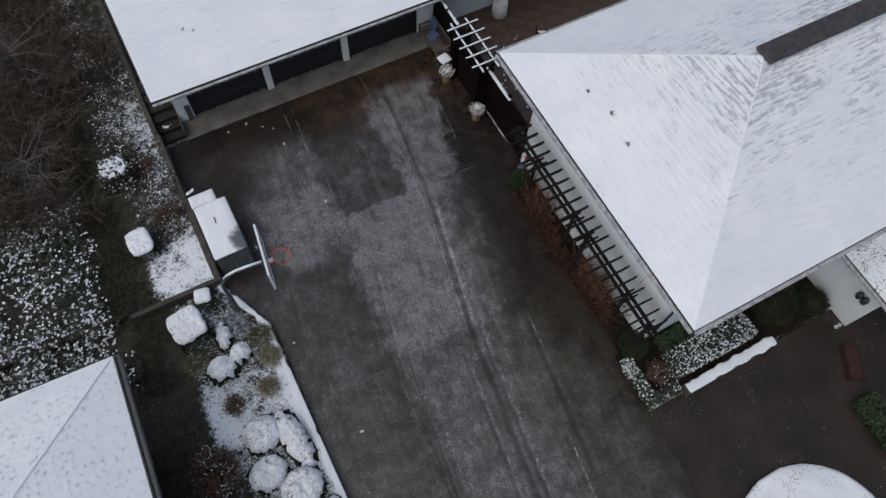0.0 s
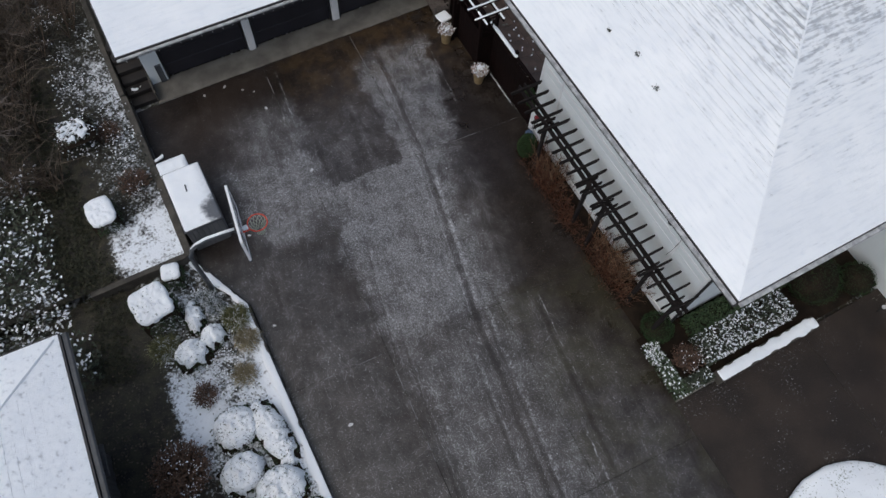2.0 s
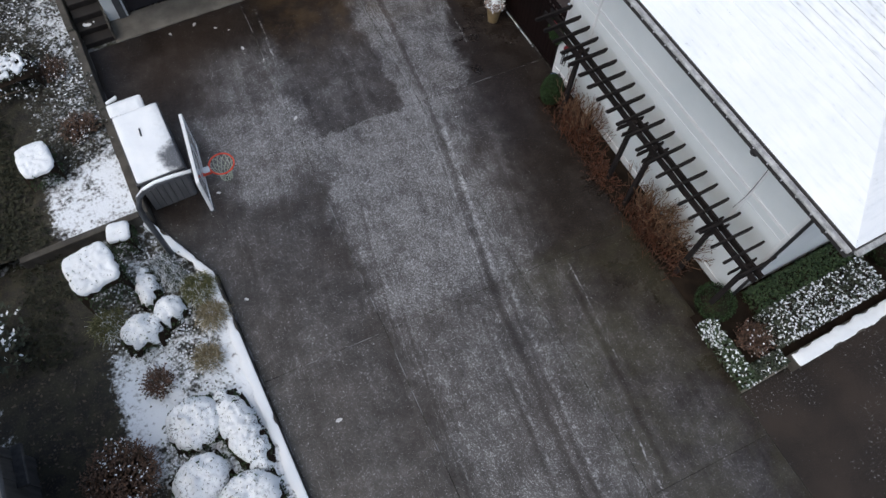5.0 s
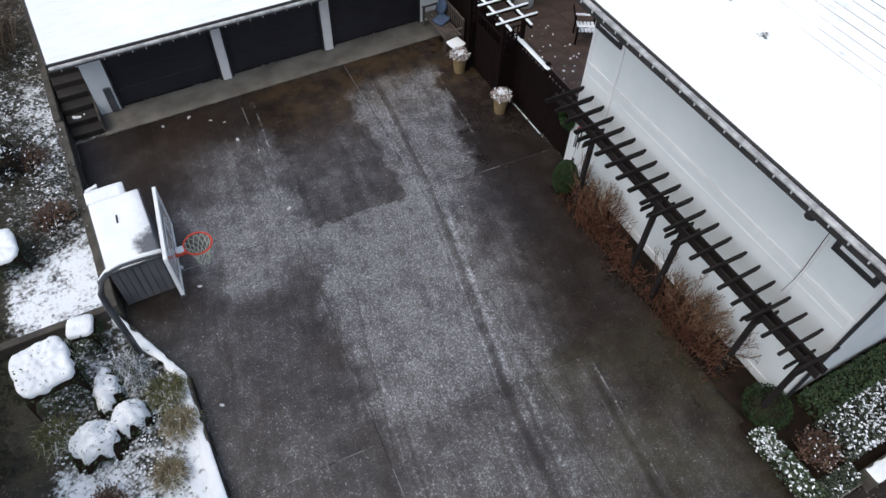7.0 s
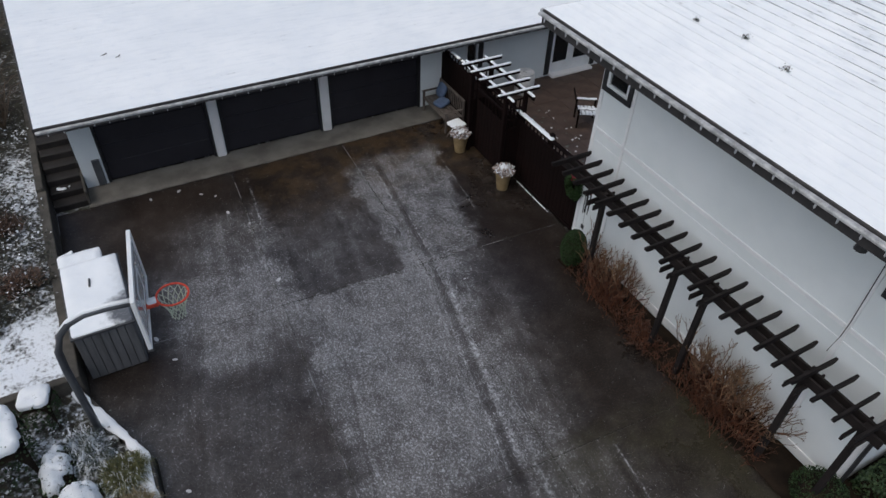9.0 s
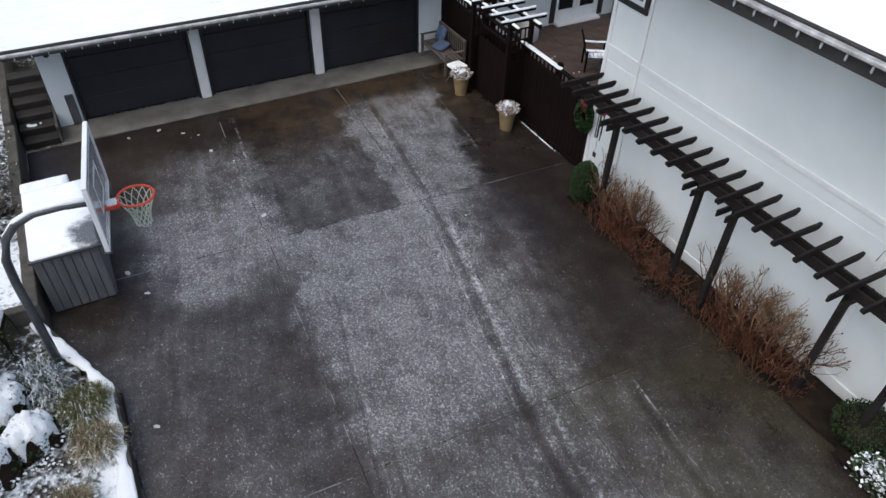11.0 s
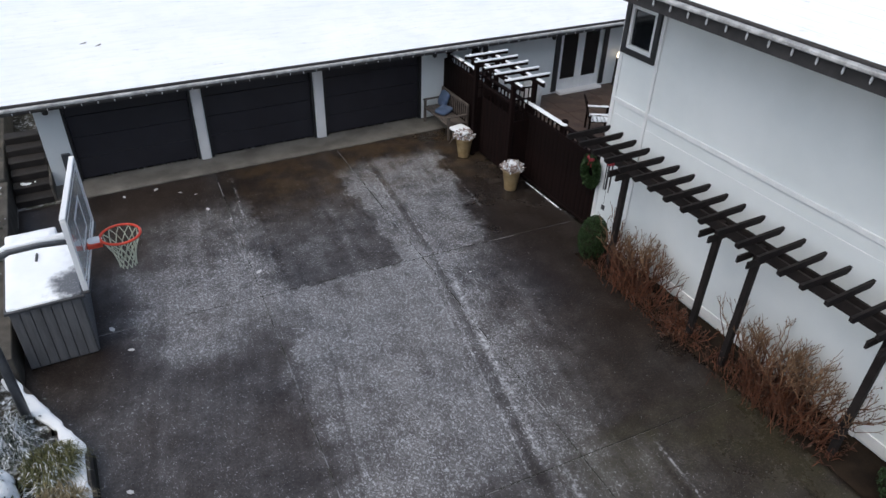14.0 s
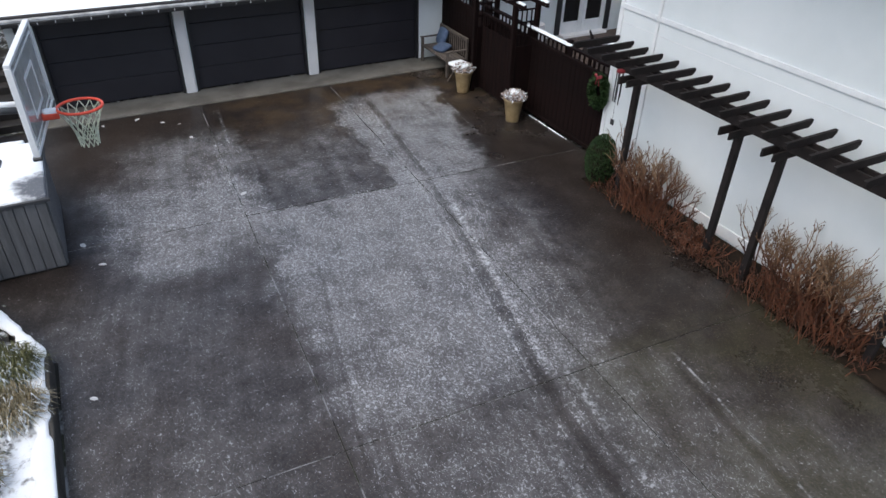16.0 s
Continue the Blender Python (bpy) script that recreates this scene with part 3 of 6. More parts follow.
def leaves(points, size, flat=0.5, seed=1, normal=None):
    """Many small folded leaves at points; one mesh."""
    rnd = random.Random(seed)
    v, f = [], []
    for p in points:
        p = Vector(p)
        a = rnd.uniform(0, 6.283)
        tilt = rnd.uniform(-1, 1) * (1 - flat) * 1.5
        d = Vector((math.cos(a), math.sin(a), tilt)).normalized()
        s = Vector((-math.sin(a), math.cos(a), rnd.uniform(-0.5, 0.5))).normalized()
        n = d.cross(s)
        L, w = size * rnd.uniform(0.7, 1.4), size * rnd.uniform(0.25, 0.45)
        b = len(v)
        v += [p - d * L / 2, p + s * w + n * w * 0.25, p + d * L / 2, p - s * w + n * w * 0.25]
        f += [(b, b + 1, b + 2), (b, b + 2, b + 3)]
    return from_lists(v, f)


def snow_cap(height, x0, x1, y0, y1, inside, step=0.05, thick=0.05, gap=0.35, seed=0.0, lumps=9.0):
    """Snow lying on a form of the given height function, torn open where a noise is low."""
    nx, ny = max(3, int((x1 - x0) / step)), max(3, int((y1 - y0) / step))
    ids, v, f = {}, [], []
    for i in range(nx + 1):
        for j in range(ny + 1):
            x, y = x0 + (x1 - x0) * i / nx, y0 + (y1 - y0) * j / ny
            q = noise.noise(Vector((x * lumps, y * lumps, seed)))
            edge = inside(x, y)
            if edge > 0 and q * 0.5 + 0.5 + min(edge * 4, 0.6) > gap:
                ids[i, j] = len(v)
                puff = thick * min(1.0, edge * 6 + 0.25)
                v.append((x, y, height(x, y) + puff * (0.8 + 0.5 * q) + 0.01))
    for i in range(nx):
        for j in range(ny):
            c = [(i, j), (i + 1, j), (i + 1, j + 1), (i, j + 1)]
            if all(k in ids for k in c):
                f.append(tuple(ids[k] for k in c))
    bm = from_lists(v, f)
    bmesh.ops.delete(bm, geom=[q for q in bm.verts if not q.link_faces], context="VERTS")
    for _ in range(3):
        moved = []
        for q in bm.verts:
            if q.is_boundary:
                near = [e.other_vert(q).co for e in q.link_edges if e.is_boundary]
                moved.append((q, q.co * 0.5 + sum(near, Vector()) * (0.5 / len(near))))
        for q, co in moved:
            q.co = co
    skirt = bmesh.ops.extrude_edge_only(bm, edges=[e for e in bm.edges if e.is_boundary])["geom"]
    for q in skirt:
        if isinstance(q, bmesh.types.BMVert):
            q.co.z -= thick * 0.9 + 0.015
    return bm


# ---- ground and paving ----
def grid_sheet(x0, x1, y0, y1, step, height, keep=lambda x, y: True):
    nx, ny = int((x1 - x0) / step), int((y1 - y0) / step)
    ids, v, f = {}, [], []
    for i in range(nx + 1):
        for j in range(ny + 1):
            x, y = x0 + (x1 - x0) * i / nx, y0 + (y1 - y0) * j / ny
            ids[i, j] = len(v)
            v.append((x, y, height(x, y)))
    for i in range(nx):
        for j in range(ny):
            x, y = x0 + (x1 - x0) * (i + 0.5) / nx, y0 + (y1 - y0) * (j + 0.5) / ny
            if keep(x, y):
                f.append((ids[i, j], ids[i + 1, j], ids[i + 1, j + 1], ids[i, j + 1]))
    return from_lists(v, f)


R = 900.0
ground = link("ground", from_lists([(-R, -R, -0.12), (R, -R, -0.12), (R, R, -0.12), (-R, R, -0.12)], [(0, 1, 2, 3)]), M["ground"])
tagged(ground, "dark winter ground dusted with snow", "ground", kind="structure")


def kerb_x(y):
    """The garden's edge along the driveway."""
    return -0.70 if y < 9.25 else -0.70 - (y - 9.25) * 0.455


def rough(x, y, k=1.0):
    return 0.05 * k * noise.noise(Vector((x * 1.3, y * 1.3, 3))) + 0.025 * k * noise.noise(Vector((x * 5, y * 5, 9)))


bed = link("garden_bed", grid_sheet(-9.0, -0.8, -9.0, 11.2, 0.14, lambda x, y: 0.26 + rough(x, y), lambda x, y: x < kerb_x(y) - 0.1), M["bed"], smooth=True)
tagged(bed, "low garden bed of dark soil with patchy snow", "garden bed", kind="structure")
terrace = link("garden_terrace", grid_sheet(-22.0, -1.5, 11.24, 36.0, 0.2, lambda x, y: 0.60 + rough(x, y) + max(0, -5 - x) * 0.06), M["terrace"], smooth=True)
tagged(terrace, "raised garden terrace with trodden snow", "garden terrace", kind="structure")
slope = link("wild_slope", grid_sheet(-22.0, -9.0, -9.0, 11.3, 0.4, lambda x, y: 0.28 + rough(x, y) + max(0, -9 - x) * 0.06), M["bed"], smooth=True)
tagged(slope, "overgrown bank of soil and snow", "bank", kind="structure")

# timber edging with snow on top
edging = thing("garden_edging", "dark timber edging with snow along the driveway", "edging", kind="structure")
line = [(-0.66, -9.0), (-0.66, 9.25), (-1.50, 11.08)]
inner = [(-0.80, -9.0), (-0.80, 9.21), (-1.62, 10.99)]
for i in (0, 1):
    quad = [line[i], line[i + 1], inner[i + 1], inner[i]]
    part("board", slab(quad, -0.1, 0.30, 0.01), M["kerb"], edging)


part("snow", snow_cap(lambda x, y: 0.30, -1.75, -0.6, -9.0, 11.1, lambda x, y: min(kerb_x(y) + 0.045 - x, x - kerb_x(y) + 0.20 + 0.10 * noise.noise(Vector((y * 2.1, 0, 4)))), 0.035, 0.03, 0.42, 2.0, 4.0), M["snow"], edging, "soft snow lying along the edge", True)

# retaining walls of the terrace
rw = thing("retaining_wall", "low mossy retaining wall of the raised terrace", "retaining wall", kind="structure")
part("wall_run", box(-1.66, -1.46, 13.9, 17.05, -0.1, 0.64, 0.015), M["retaining"], rw)
part("wall_run", box(-1.64, -1.44, 11.12, 13.9, -0.1, 0.62, 0.015), M["retaining"], rw)
part("wall_run", box(-4.2, -1.64, 11.10, 11.26, -0.1, 0.60, 0.015), M["retaining"], rw)
part("wall_run", box(-1.66, -1.50, 17.05, 24.0, -0.1, 0.70, 0.015), M["retaining"], rw)

# driveway slabs
drive = thing("driveway", "wet concrete driveway of large slabs, dusted with frozen snow", "driveway", kind="structure")


def j1(y):
    return 2.70 - 0.055 * (17.4 - y)


def j2(y):
    return 5.74 - 0.030 * (17.4 - y)


def left(y):
    return -1.46 if y > 11.1 else kerb_x(y) + 0.05


def cross(k, x):
    return (16.86, 11.78, 6.42, 1.12, -4.3, -9.5)[k] - (0.0 if k == 0 else 0.05) * (x - 2.0)


GAP = 0.0055
for k in range(5):
    def corner(fx, kk, s, t):
        y = cross(kk, 4.0)
        for _ in range(3):
            x = fx(y)
            y = cross(kk, x)
        return (x + s * GAP, y + t * GAP)

    right = (lambda y: 9.2) if k < 3 else (lambda y: 8.10)
    cols = [left, j1, j2, right]
    for c in range(3):
        a, b = cols[c], cols[c + 1]
        poly = [corner(a, k + 1, 1, 1), corner(b, k + 1, -1, 1), corner(b, k, -1, -1), corner(a, k, 1, -1)]
        if c == 0 and k == 0:
            poly = [(-1.45, 11.9)] + poly[1:3] + [(-1.45, 16.855)]
            poly[0] = (-1.45, cross(1, -1.45) + GAP)
        if c == 0 and k == 1:
            poly = [poly[0], poly[1], poly[2], (-1.45, cross(1, -1.45) - GAP), (-1.46, 11.15), (-0.62, 9.27)]
        if c == 2 and k == 2:
            poly = [poly[0], (8.10, cross(3, 8.1) + GAP), (8.10, 1.74), (9.19, 1.74), poly[2], poly[3]]
        part("slab", slab(poly, -0.10, 0.0, 0.006), M["drive"], drive)
part("joint_fill", from_lists([(-1.5, -9.6, -0.005), (9.2, -9.6, -0.005), (9.2, 17.0, -0.005), (-1.5, 17.0, -0.005)], [(0, 1, 2, 3)]), M["joint"], drive, "frost caught in the joints")
side = thing("side_drive", "dark wet concrete drive in front of the house", "driveway", kind="structure")
for x0, x1 in ((8.112, 12.4), (12.412, 16.7), (16.712, 21.0)):
    for y0, y1 in ((-3.6, 1.72), (-9.5, -3.612)):
        part("slab", slab([(x0, y0), (x1, y0), (x1, y1), (x0, y1)], -0.10, 0.0, 0.006), M["drive_side"], side)
apron = link("garage_apron", slab([(-0.72, 16.868), (9.2, 16.868), (9.2, 17.75), (-0.72, 17.75)], -0.1, 0.03, 0.012), M["apron"])
tagged(apron, "pale concrete apron in front of the garage doors", "apron", kind="structure")
court = thing("courtyard", "brown wet paved courtyard behind the fence", "courtyard", kind="structure")
stone = None
for i in range(11):
    for j in range(9):
        x0, y0 = 9.34 + i * 0.8, 11.25 + j * 0.71
        if stone is None:
            stone = part("paver", slab([(0, 0), (0.79, 0), (0.79, 0.70), (0, 0.70)], -0.1, 0.0, 0.006), M["paving"], court)
            stone.matrix_basis = pose(x0, y0, 0.05)
        else:
            share(stone, "paver", court, (x0, y0, 0.05 + random.uniform(-0.004, 0.004)))


# ---- roofs ----
def courses(a, b, c, d, n, lift=0.03):
    """A roof face from the eave a-b up to d-c, as n overlapping courses, each a little proud of the next."""
    a, b, c, d = (Vector(p) for p in (a, b, c, d))
    up = (b - a).cross(d - a).normalized()
    v, f = [], []
    for i in range(n):
        s, t = i / n, (i + 1) / n
        l0, r0, l1, r1 = a.lerp(d, s), b.lerp(c, s), a.lerp(d, t), b.lerp(c, t)
        k = len(v)
        wav = lift * (0.12 + 0.88 * s) * (0.75 + 0.5 * ((i * 37) % 10) / 10)
        v += [l0, r0, r0 + up * wav, l0 + up * wav, r1, l1]
        f += [(k, k + 1, k + 2, k + 3), (k + 3, k + 2, k + 4, k + 5)]
    bm = from_lists(v, f)
    bm.faces.index_update()
    for q in bm.faces:
        q.material_index = 1 - q.index % 2
    bmesh.ops.remove_doubles(bm, verts=bm.verts[:], dist=0.0005)
    return bm


def deck(poly, thick=0.10):
    """A sloping plate under the snow."""
    p = [Vector(q) for q in poly]
    n = len(p)
    v = [q - Vector((0, 0, 0.012)) for q in p] + [q - Vector((0, 0, thick)) for q in p]
    f = [tuple(range(n)), tuple(reversed(range(n, 2 * n)))] + [(i, n + i, n + (i + 1) % n, (i + 1) % n) for i in range(n)]
    bm = from_lists(v, f)
    bmesh.ops.recalc_face_normals(bm, faces=bm.faces[:])
    return bm


def ridge_roll(pts, r):
    return tubes((pts, r, r), sides=6)


house = thing("house", "white two-storey house with a snow-covered hip roof", "house")
E0, EF, EB, EL, RZ = 5.45, 2.63, 11.60, 7.99, 7.67
AX, AY, XR = 12.39, 7.15, 26.0
faces = {
    "roof_west": ((EL, EB, E0), (EL, EF, E0), (AX, AY, RZ), (AX, AY, RZ)),
    "roof_south": ((EL, EF, E0), (XR, EF, E0), (XR, AY, RZ), (AX, AY, RZ)),
    "roof_north": ((XR, EB, E0), (EL, EB, E0), (AX, AY, RZ), (XR, AY, RZ)),
}
for name, (a, b, c, d) in faces.items():
    ob = part("roof", deck([a, b, c] if c == d else [a, b, c, d]), M["shingle"], house, "dark shingle roof")
    part("snow", courses(a, b, c, d, 32, 0.029 if c == d else 0.022), M["snow_west" if c == d else "snow_roof"], ob, "snow lying in courses over the shingles")
for p in ((EL, EF), (EL, EB)):
    part("hip_snow", ridge_roll([(p[0] + 0.1, p[1] + (0.1 if p[1] < AY else -0.1), E0 + 0.012), (AX, AY, RZ - 0.01)], 0.035), M["snow"], house)
part("ridge_cap", beam((AX - 0.05, AY, RZ + 0.06), (XR, AY, RZ + 0.06), 0.55, 0.10, 0.02), M["shingle"], house, "bare dark ridge cap")
# fascia and gutter on the eaves
for a, b in (((EL, EF), (EL, EB)), ((EL, EF), (XR, EF)), ((EL, EB), (XR, EB))):
    out = Vector((-1, 0)) if a[0] == b[0] else Vector((0, -1 if a[1] < 5 else 1))
    o = out * -0.01
    part("fascia", beam((a[0] + o.x, a[1] + o.y, E0 - 0.16), (b[0] + o.x, b[1] + o.y, E0 - 0.16), 0.04, 0.28), M["fascia"], house)
    o = out * 0.065
    part("gutter", beam((a[0] + o.x, a[1] + o.y, E0 - 0.075), (b[0] + o.x, b[1] + o.y, E0 - 0.075), 0.10, 0.06, 0.015), M["gutter"], house, "weathered gutter")

# walls of the house
WX, WY0, WY1 = 9.20, 3.62, 10.94
HOLES = [(10.17, 10.82, 3.98, 4.75), (3.86, 4.51, 3.93, 4.68)]
part("wall", wall_boxes("x", WX, 0.2, WY0, WY1, -0.1, 5.36, HOLES), M["white"], house, "white stucco wall")
part("wall", wall_boxes("y", WY0, 0.2, WX + 0.2, 25.0, -0.1, 5.36, []), M["white"], house)
part("wall", wall_boxes("y", WY1 - 0.2, 0.2, WX + 0.2, 25.0, -0.1, 5.36, []), M["white"], house)
part("wall", wall_boxes("x", 24.8, 0.2, WY0 + 0.2, WY1 - 0.2, -0.1, 5.36, []), M["white"], house)
part("soffit", slab([(EL, EF), (XR, EF), (XR, EB), (EL, EB)], E0 - 0.26, E0 - 0.22), M["white_trim"], house)
for z, h, t in ((3.0, 0.085, 0.030), (2.73, 0.012, 0.003), (0.16, 0.20, 0.03)):
    for y0, y1 in ((WY0, 4.71), (4.79, 9.96), (10.04, WY1)):
        part("belt_trim", box(WX - t, WX - 0.001, y0, y1, z - h / 2, z + h / 2, 0.006), M["white_trim"], house)
for y in (4.75, 10.0):
    part("batten", box(WX - 0.03, WX - 0.001, y - 0.035, y + 0.035, 0.02, 5.17, 0.006), M["white_trim"], house)
for y in (WY0 + 0.03, WY1 - 0.03):
    part("corner_board", box(WX - 0.02, WX - 0.001, y - 0.05, y + 0.05, 0.0, 5.17, 0.006), M["white_trim"], house)


def window(parent, wx, y0, y1, z0, z1):
    """A casement window in a wall that faces -x: black surround, white sash, glass."""
    w = thing("window", "", "")
    w.parent = parent
    w["label"] = "white casement window with a black surround"
    t = 0.10
    for a, b, c, d in ((y0 - t, y1 + t, z0 - t, z0), (y0 - t, y1 + t, z1, z1 + t), (y0 - t, y0, z0, z1), (y1, y1 + t, z0, z1)):
        part("surround", box(wx - 0.045, wx - 0.001, a, b, c, d, 0.005), M["dark_trim"], w)
    s = 0.075
    for a, b, c, d in ((y0, y1, z0, z0 + s), (y0, y1, z1 - s, z1), (y0, y0 + s, z0 + s, z1 - s), (y1 - s, y1, z0 + s, z1 - s)):
        part("sash", box(wx - 0.02, wx + 0.06, a, b, c, d, 0.006), M["white_trim"], w)
    part("pane", box(wx + 0.02, wx + 0.026, y0 + s, y1 - s, z0 + s, z1 - s), M["glass"], w)


for y0, y1, z0, z1 in HOLES:
    window(house, WX, y0, y1, z0, z1)
part("downpipe", tubes(([(8.05, 3.12, 5.28), (8.07, 3.12, 5.08), (8.9, 3.45, 4.25), (9.13, 3.56, 4.0), (9.14, 3.56, 3.0), (9.14, 3.56, 0.1)], 0.035, 0.035)), M["dark_trim"], house, "black bent downpipe")
# floodlight under the eave
flood = thing("floodlight", "small black floodlight under the white house's eave", "floodlight", (8.12, 4.75, 5.07))
part("bracket", box(-0.05, 0.12, -0.04, 0.04, 0.04, 0.12, 0.01), M["dark_trim"], flood)
part("lamp_head", lathe([(0.03, 0.06), (0.07, 0.03), (0.085, -0.06), (0.06, -0.075)], 12), M["dark_trim"], flood)

cable = link("cable", tubes(([(8.14, 4.75, 5.12), (8.7, 4.76, 5.1), (9.16, 4.77, 5.0), (9.165, 4.77, 4.18), (9.165, 4.75, 3.1), (9.10, 4.74, 2.87), (8.95, 4.74, 2.60)], 0.007, 0.007), sides=5), M["dark_trim"])
tagged(cable, "thin black cable running down the white wall to the pergola", "cable")

# ---- garage wing ----
garage = thing("garage", "low garage wing with three dark doors and snowy roof", "garage")
GY, GE, GF = 17.65, 2.29, 16.92
GR = (GF + 6.2, GE + 6.2 * 0.20)
GX0, GX1 = -1.18, 20.0
ob = part("roof", deck([(GX0, GF, GE), (GX1, GF, GE), (GX1, *GR), (GX0, *GR)], 0.12), M["shingle"], garage)
part("snow", courses((GX0, GF, GE), (GX1, GF, GE), (GX1, *GR), (GX0, *GR), 28, 0.0015), M["snow_low"], ob, "smooth thick snow on the garage roof")
ob = part("roof", deck([(GX1, GF + 12.4, GE), (GX0, GF + 12.4, GE), (GX0, *GR), (GX1, *GR)], 0.12), M["shingle"], garage)
part("snow", courses((GX1, GF + 12.4, GE), (GX0, GF + 12.4, GE), (GX0, *GR), (GX1, *GR), 28, 0.0015), M["snow_low"], ob)
part("fascia", box(GX0, GX1, GF - 0.02, GF + 0.02, GE - 0.22, GE - 0.02, 0.005), M["fascia"], garage)
part("gutter", box(GX0, GX1, GF - 0.12, GF - 0.03, GE - 0.12, GE - 0.055, 0.015), M["gutter"], garage)
part("barge_board", beam((GX0 - 0.02, GF, GE - 0.1), (GX0 - 0.02, GR[0], GR[1] - 0.1), 0.04, 0.2), M["fascia"], garage)
DOORS = [(-0.15, 2.55), (2.80, 5.50), (5.76, 8.54)]
WIN = (10.0, 10.42, 0.95, 1.95)
FRENCH = (13.12, 14.72, 0.12, 2.02)
part("wall", wall_boxes("y", GY, 0.2, -0.66, GX1, -0.1, 2.34, [(a, b, -0.2, 2.05) for a, b in DOORS] + [WIN, FRENCH]), M["white"], garage, "white stucco front")
part("wall", wall_boxes("x", -0.66, 0.2, GY + 0.2, 29.0, -0.1, 2.3, []), M["white"], garage)
part("wall", wall_boxes("y", 29.0, 0.2, -0.66, GX1, -0.1, 2.3, []), M["white"], garage)
part("wall", wall_boxes("x", GX1 - 0.2, 0.2, GY + 0.2, 29.0, -0.1, 2.3, []), M["white"], garage)
part("header", box(-0.66, 9.2, GY - 0.03, GY - 0.001, 2.02, 2.2, 0.006), M["dark_trim"], garage)
for x0, x1 in ((2.565, 2.775), (5.515, 5.745)):
    part("post", box(x0, x1, GY - 0.06, GY + 0.0, 0.03, 2.2, 0.008), M["post_white"], garage, "off-white post between the doors")
for a, b in DOORS:
    d = thing("garage_door", "", "")
    d.parent = garage
    d["label"] = "charcoal sectional garage door, closed"
    for i in range(4):
        part("panel", box(a + 0.06, b - 0.06, GY + 0.11, GY + 0.16, 0.04 + i * 0.505, 0.04 + (i + 1) * 0.505 - 0.007, 0.008), M["door"], d)
    for x in (a + 0.03, b - 0.03):
        part("jamb", box(x - 0.03, x + 0.03, GY + 0.0, GY + 0.17, 0.03, 2.05, 0.004), M["dark_trim"], d)
part("meter_box", box(-0.38, -0.2, GY - 0.07, GY - 0.001, 0.05, 0.78, 0.01), M["pole"], garage, "grey utility panel")
# window and french doors of the wing
w = thing("window", "", "")
w.parent = garage
w["label"] = "dark narrow window with white frame"
part("window_frame", box(WIN[0], WIN[0] + 0.06, GY - 0.02, GY + 0.1, WIN[2], WIN[3], 0.005), M["white_trim"], w)
part("window_frame", box(WIN[1] - 0.06, WIN[1], GY - 0.02, GY + 0.1, WIN[2], WIN[3], 0.005), M["white_trim"], w)
part("pane", box(WIN[0] + 0.06, WIN[1] - 0.06, GY + 0.05, GY + 0.056, WIN[2], WIN[3]), M["glass"], w)
part("shutter", box(WIN[1] + 0.02, WIN[1] + 0.17, GY - 0.04, GY - 0.001, 0.9, 2.1, 0.006), M["dark_trim"], w)
fd = thing("french_door", "", "")
fd.parent = garage
fd["label"] = "white double french door with dark glass"
for i in range(2):
    x0 = FRENCH[0] + i * 0.8
    x1, z0, z1 = x0 + 0.8, FRENCH[2], FRENCH[3]
    leaf = thing("door_leaf", "", "")
    leaf.parent = fd
    for a, b, c, e in ((x0, x0 + 0.13, z0, z1), (x1 - 0.13, x1, z0, z1), (x0 + 0.13, x1 - 0.13, z0, z0 + 0.32), (x0 + 0.13, x1 - 0.13, z1 - 0.14, z1)):
        part("frame", box(a + 0.003, b - 0.003, GY + 0.02, GY + 0.07, c, e, 0.006), M["white_trim"], leaf)
    part("pane", box(x0 + 0.13, x1 - 0.13, GY + 0.04, GY + 0.046, z0 + 0.32, z1 - 0.14), M["glass"], leaf)
for x in (FRENCH[0] - 0.10, FRENCH[1] + 0.10):
    part("shutter", box(x - 0.09, x + 0.09, GY - 0.04, GY - 0.001, 0.1, 2.12, 0.006), M["dark_trim"], fd)
part("sill", box(FRENCH[0], FRENCH[1], GY - 0.25, GY + 0.0, 0.0, 0.12, 0.01), M["post_white"], fd)


def wall_lantern(x, y, z):
    s = thing("wall_lantern", "black wall lantern under the garage eave", "wall lantern", (x, y, z), group="wall lanterns of the garage")
    part("back_plate", box(-0.05, 0.05, -0.02, 0.0, -0.08, 0.12, 0.005), M["dark_trim"], s)
    part("arm", tubes(([(0, 0, 0.06), (0, -0.08, 0.1), (0, -0.13, 0.06)], 0.012, 0.012), sides=6), M["dark_trim"], s)
    part("lantern", lathe([(0.01, 0.07), (0.075, 0.03), (0.06, -0.14), (0.02, -0.17)], 8), M["dark_trim"], s).matrix_basis = pose(0, -0.13, 0)
    return s


for x in (-0.42, 8.86, 12.75):
    wall_lantern(x, GY, 1.92)


lamp = thing("courtyard_lamp", "lit torch-shaped lamp with a dark stem by the wall", "lamp", (15.25, 17.45, 0.05))
part("stem", tubes(([(0, 0, 0), (0, 0, 0.86)], 0.07, 0.05), sides=10), M["dark_trim"], lamp, "dark tapered stem")
part("bulb", lathe([(0.02, 0.85), (0.040, 0.88), (0.042, 0.95), (0.025, 1.03), (0.005, 1.07)], 12), M["lit"], lamp, "glowing warm bulb", True)


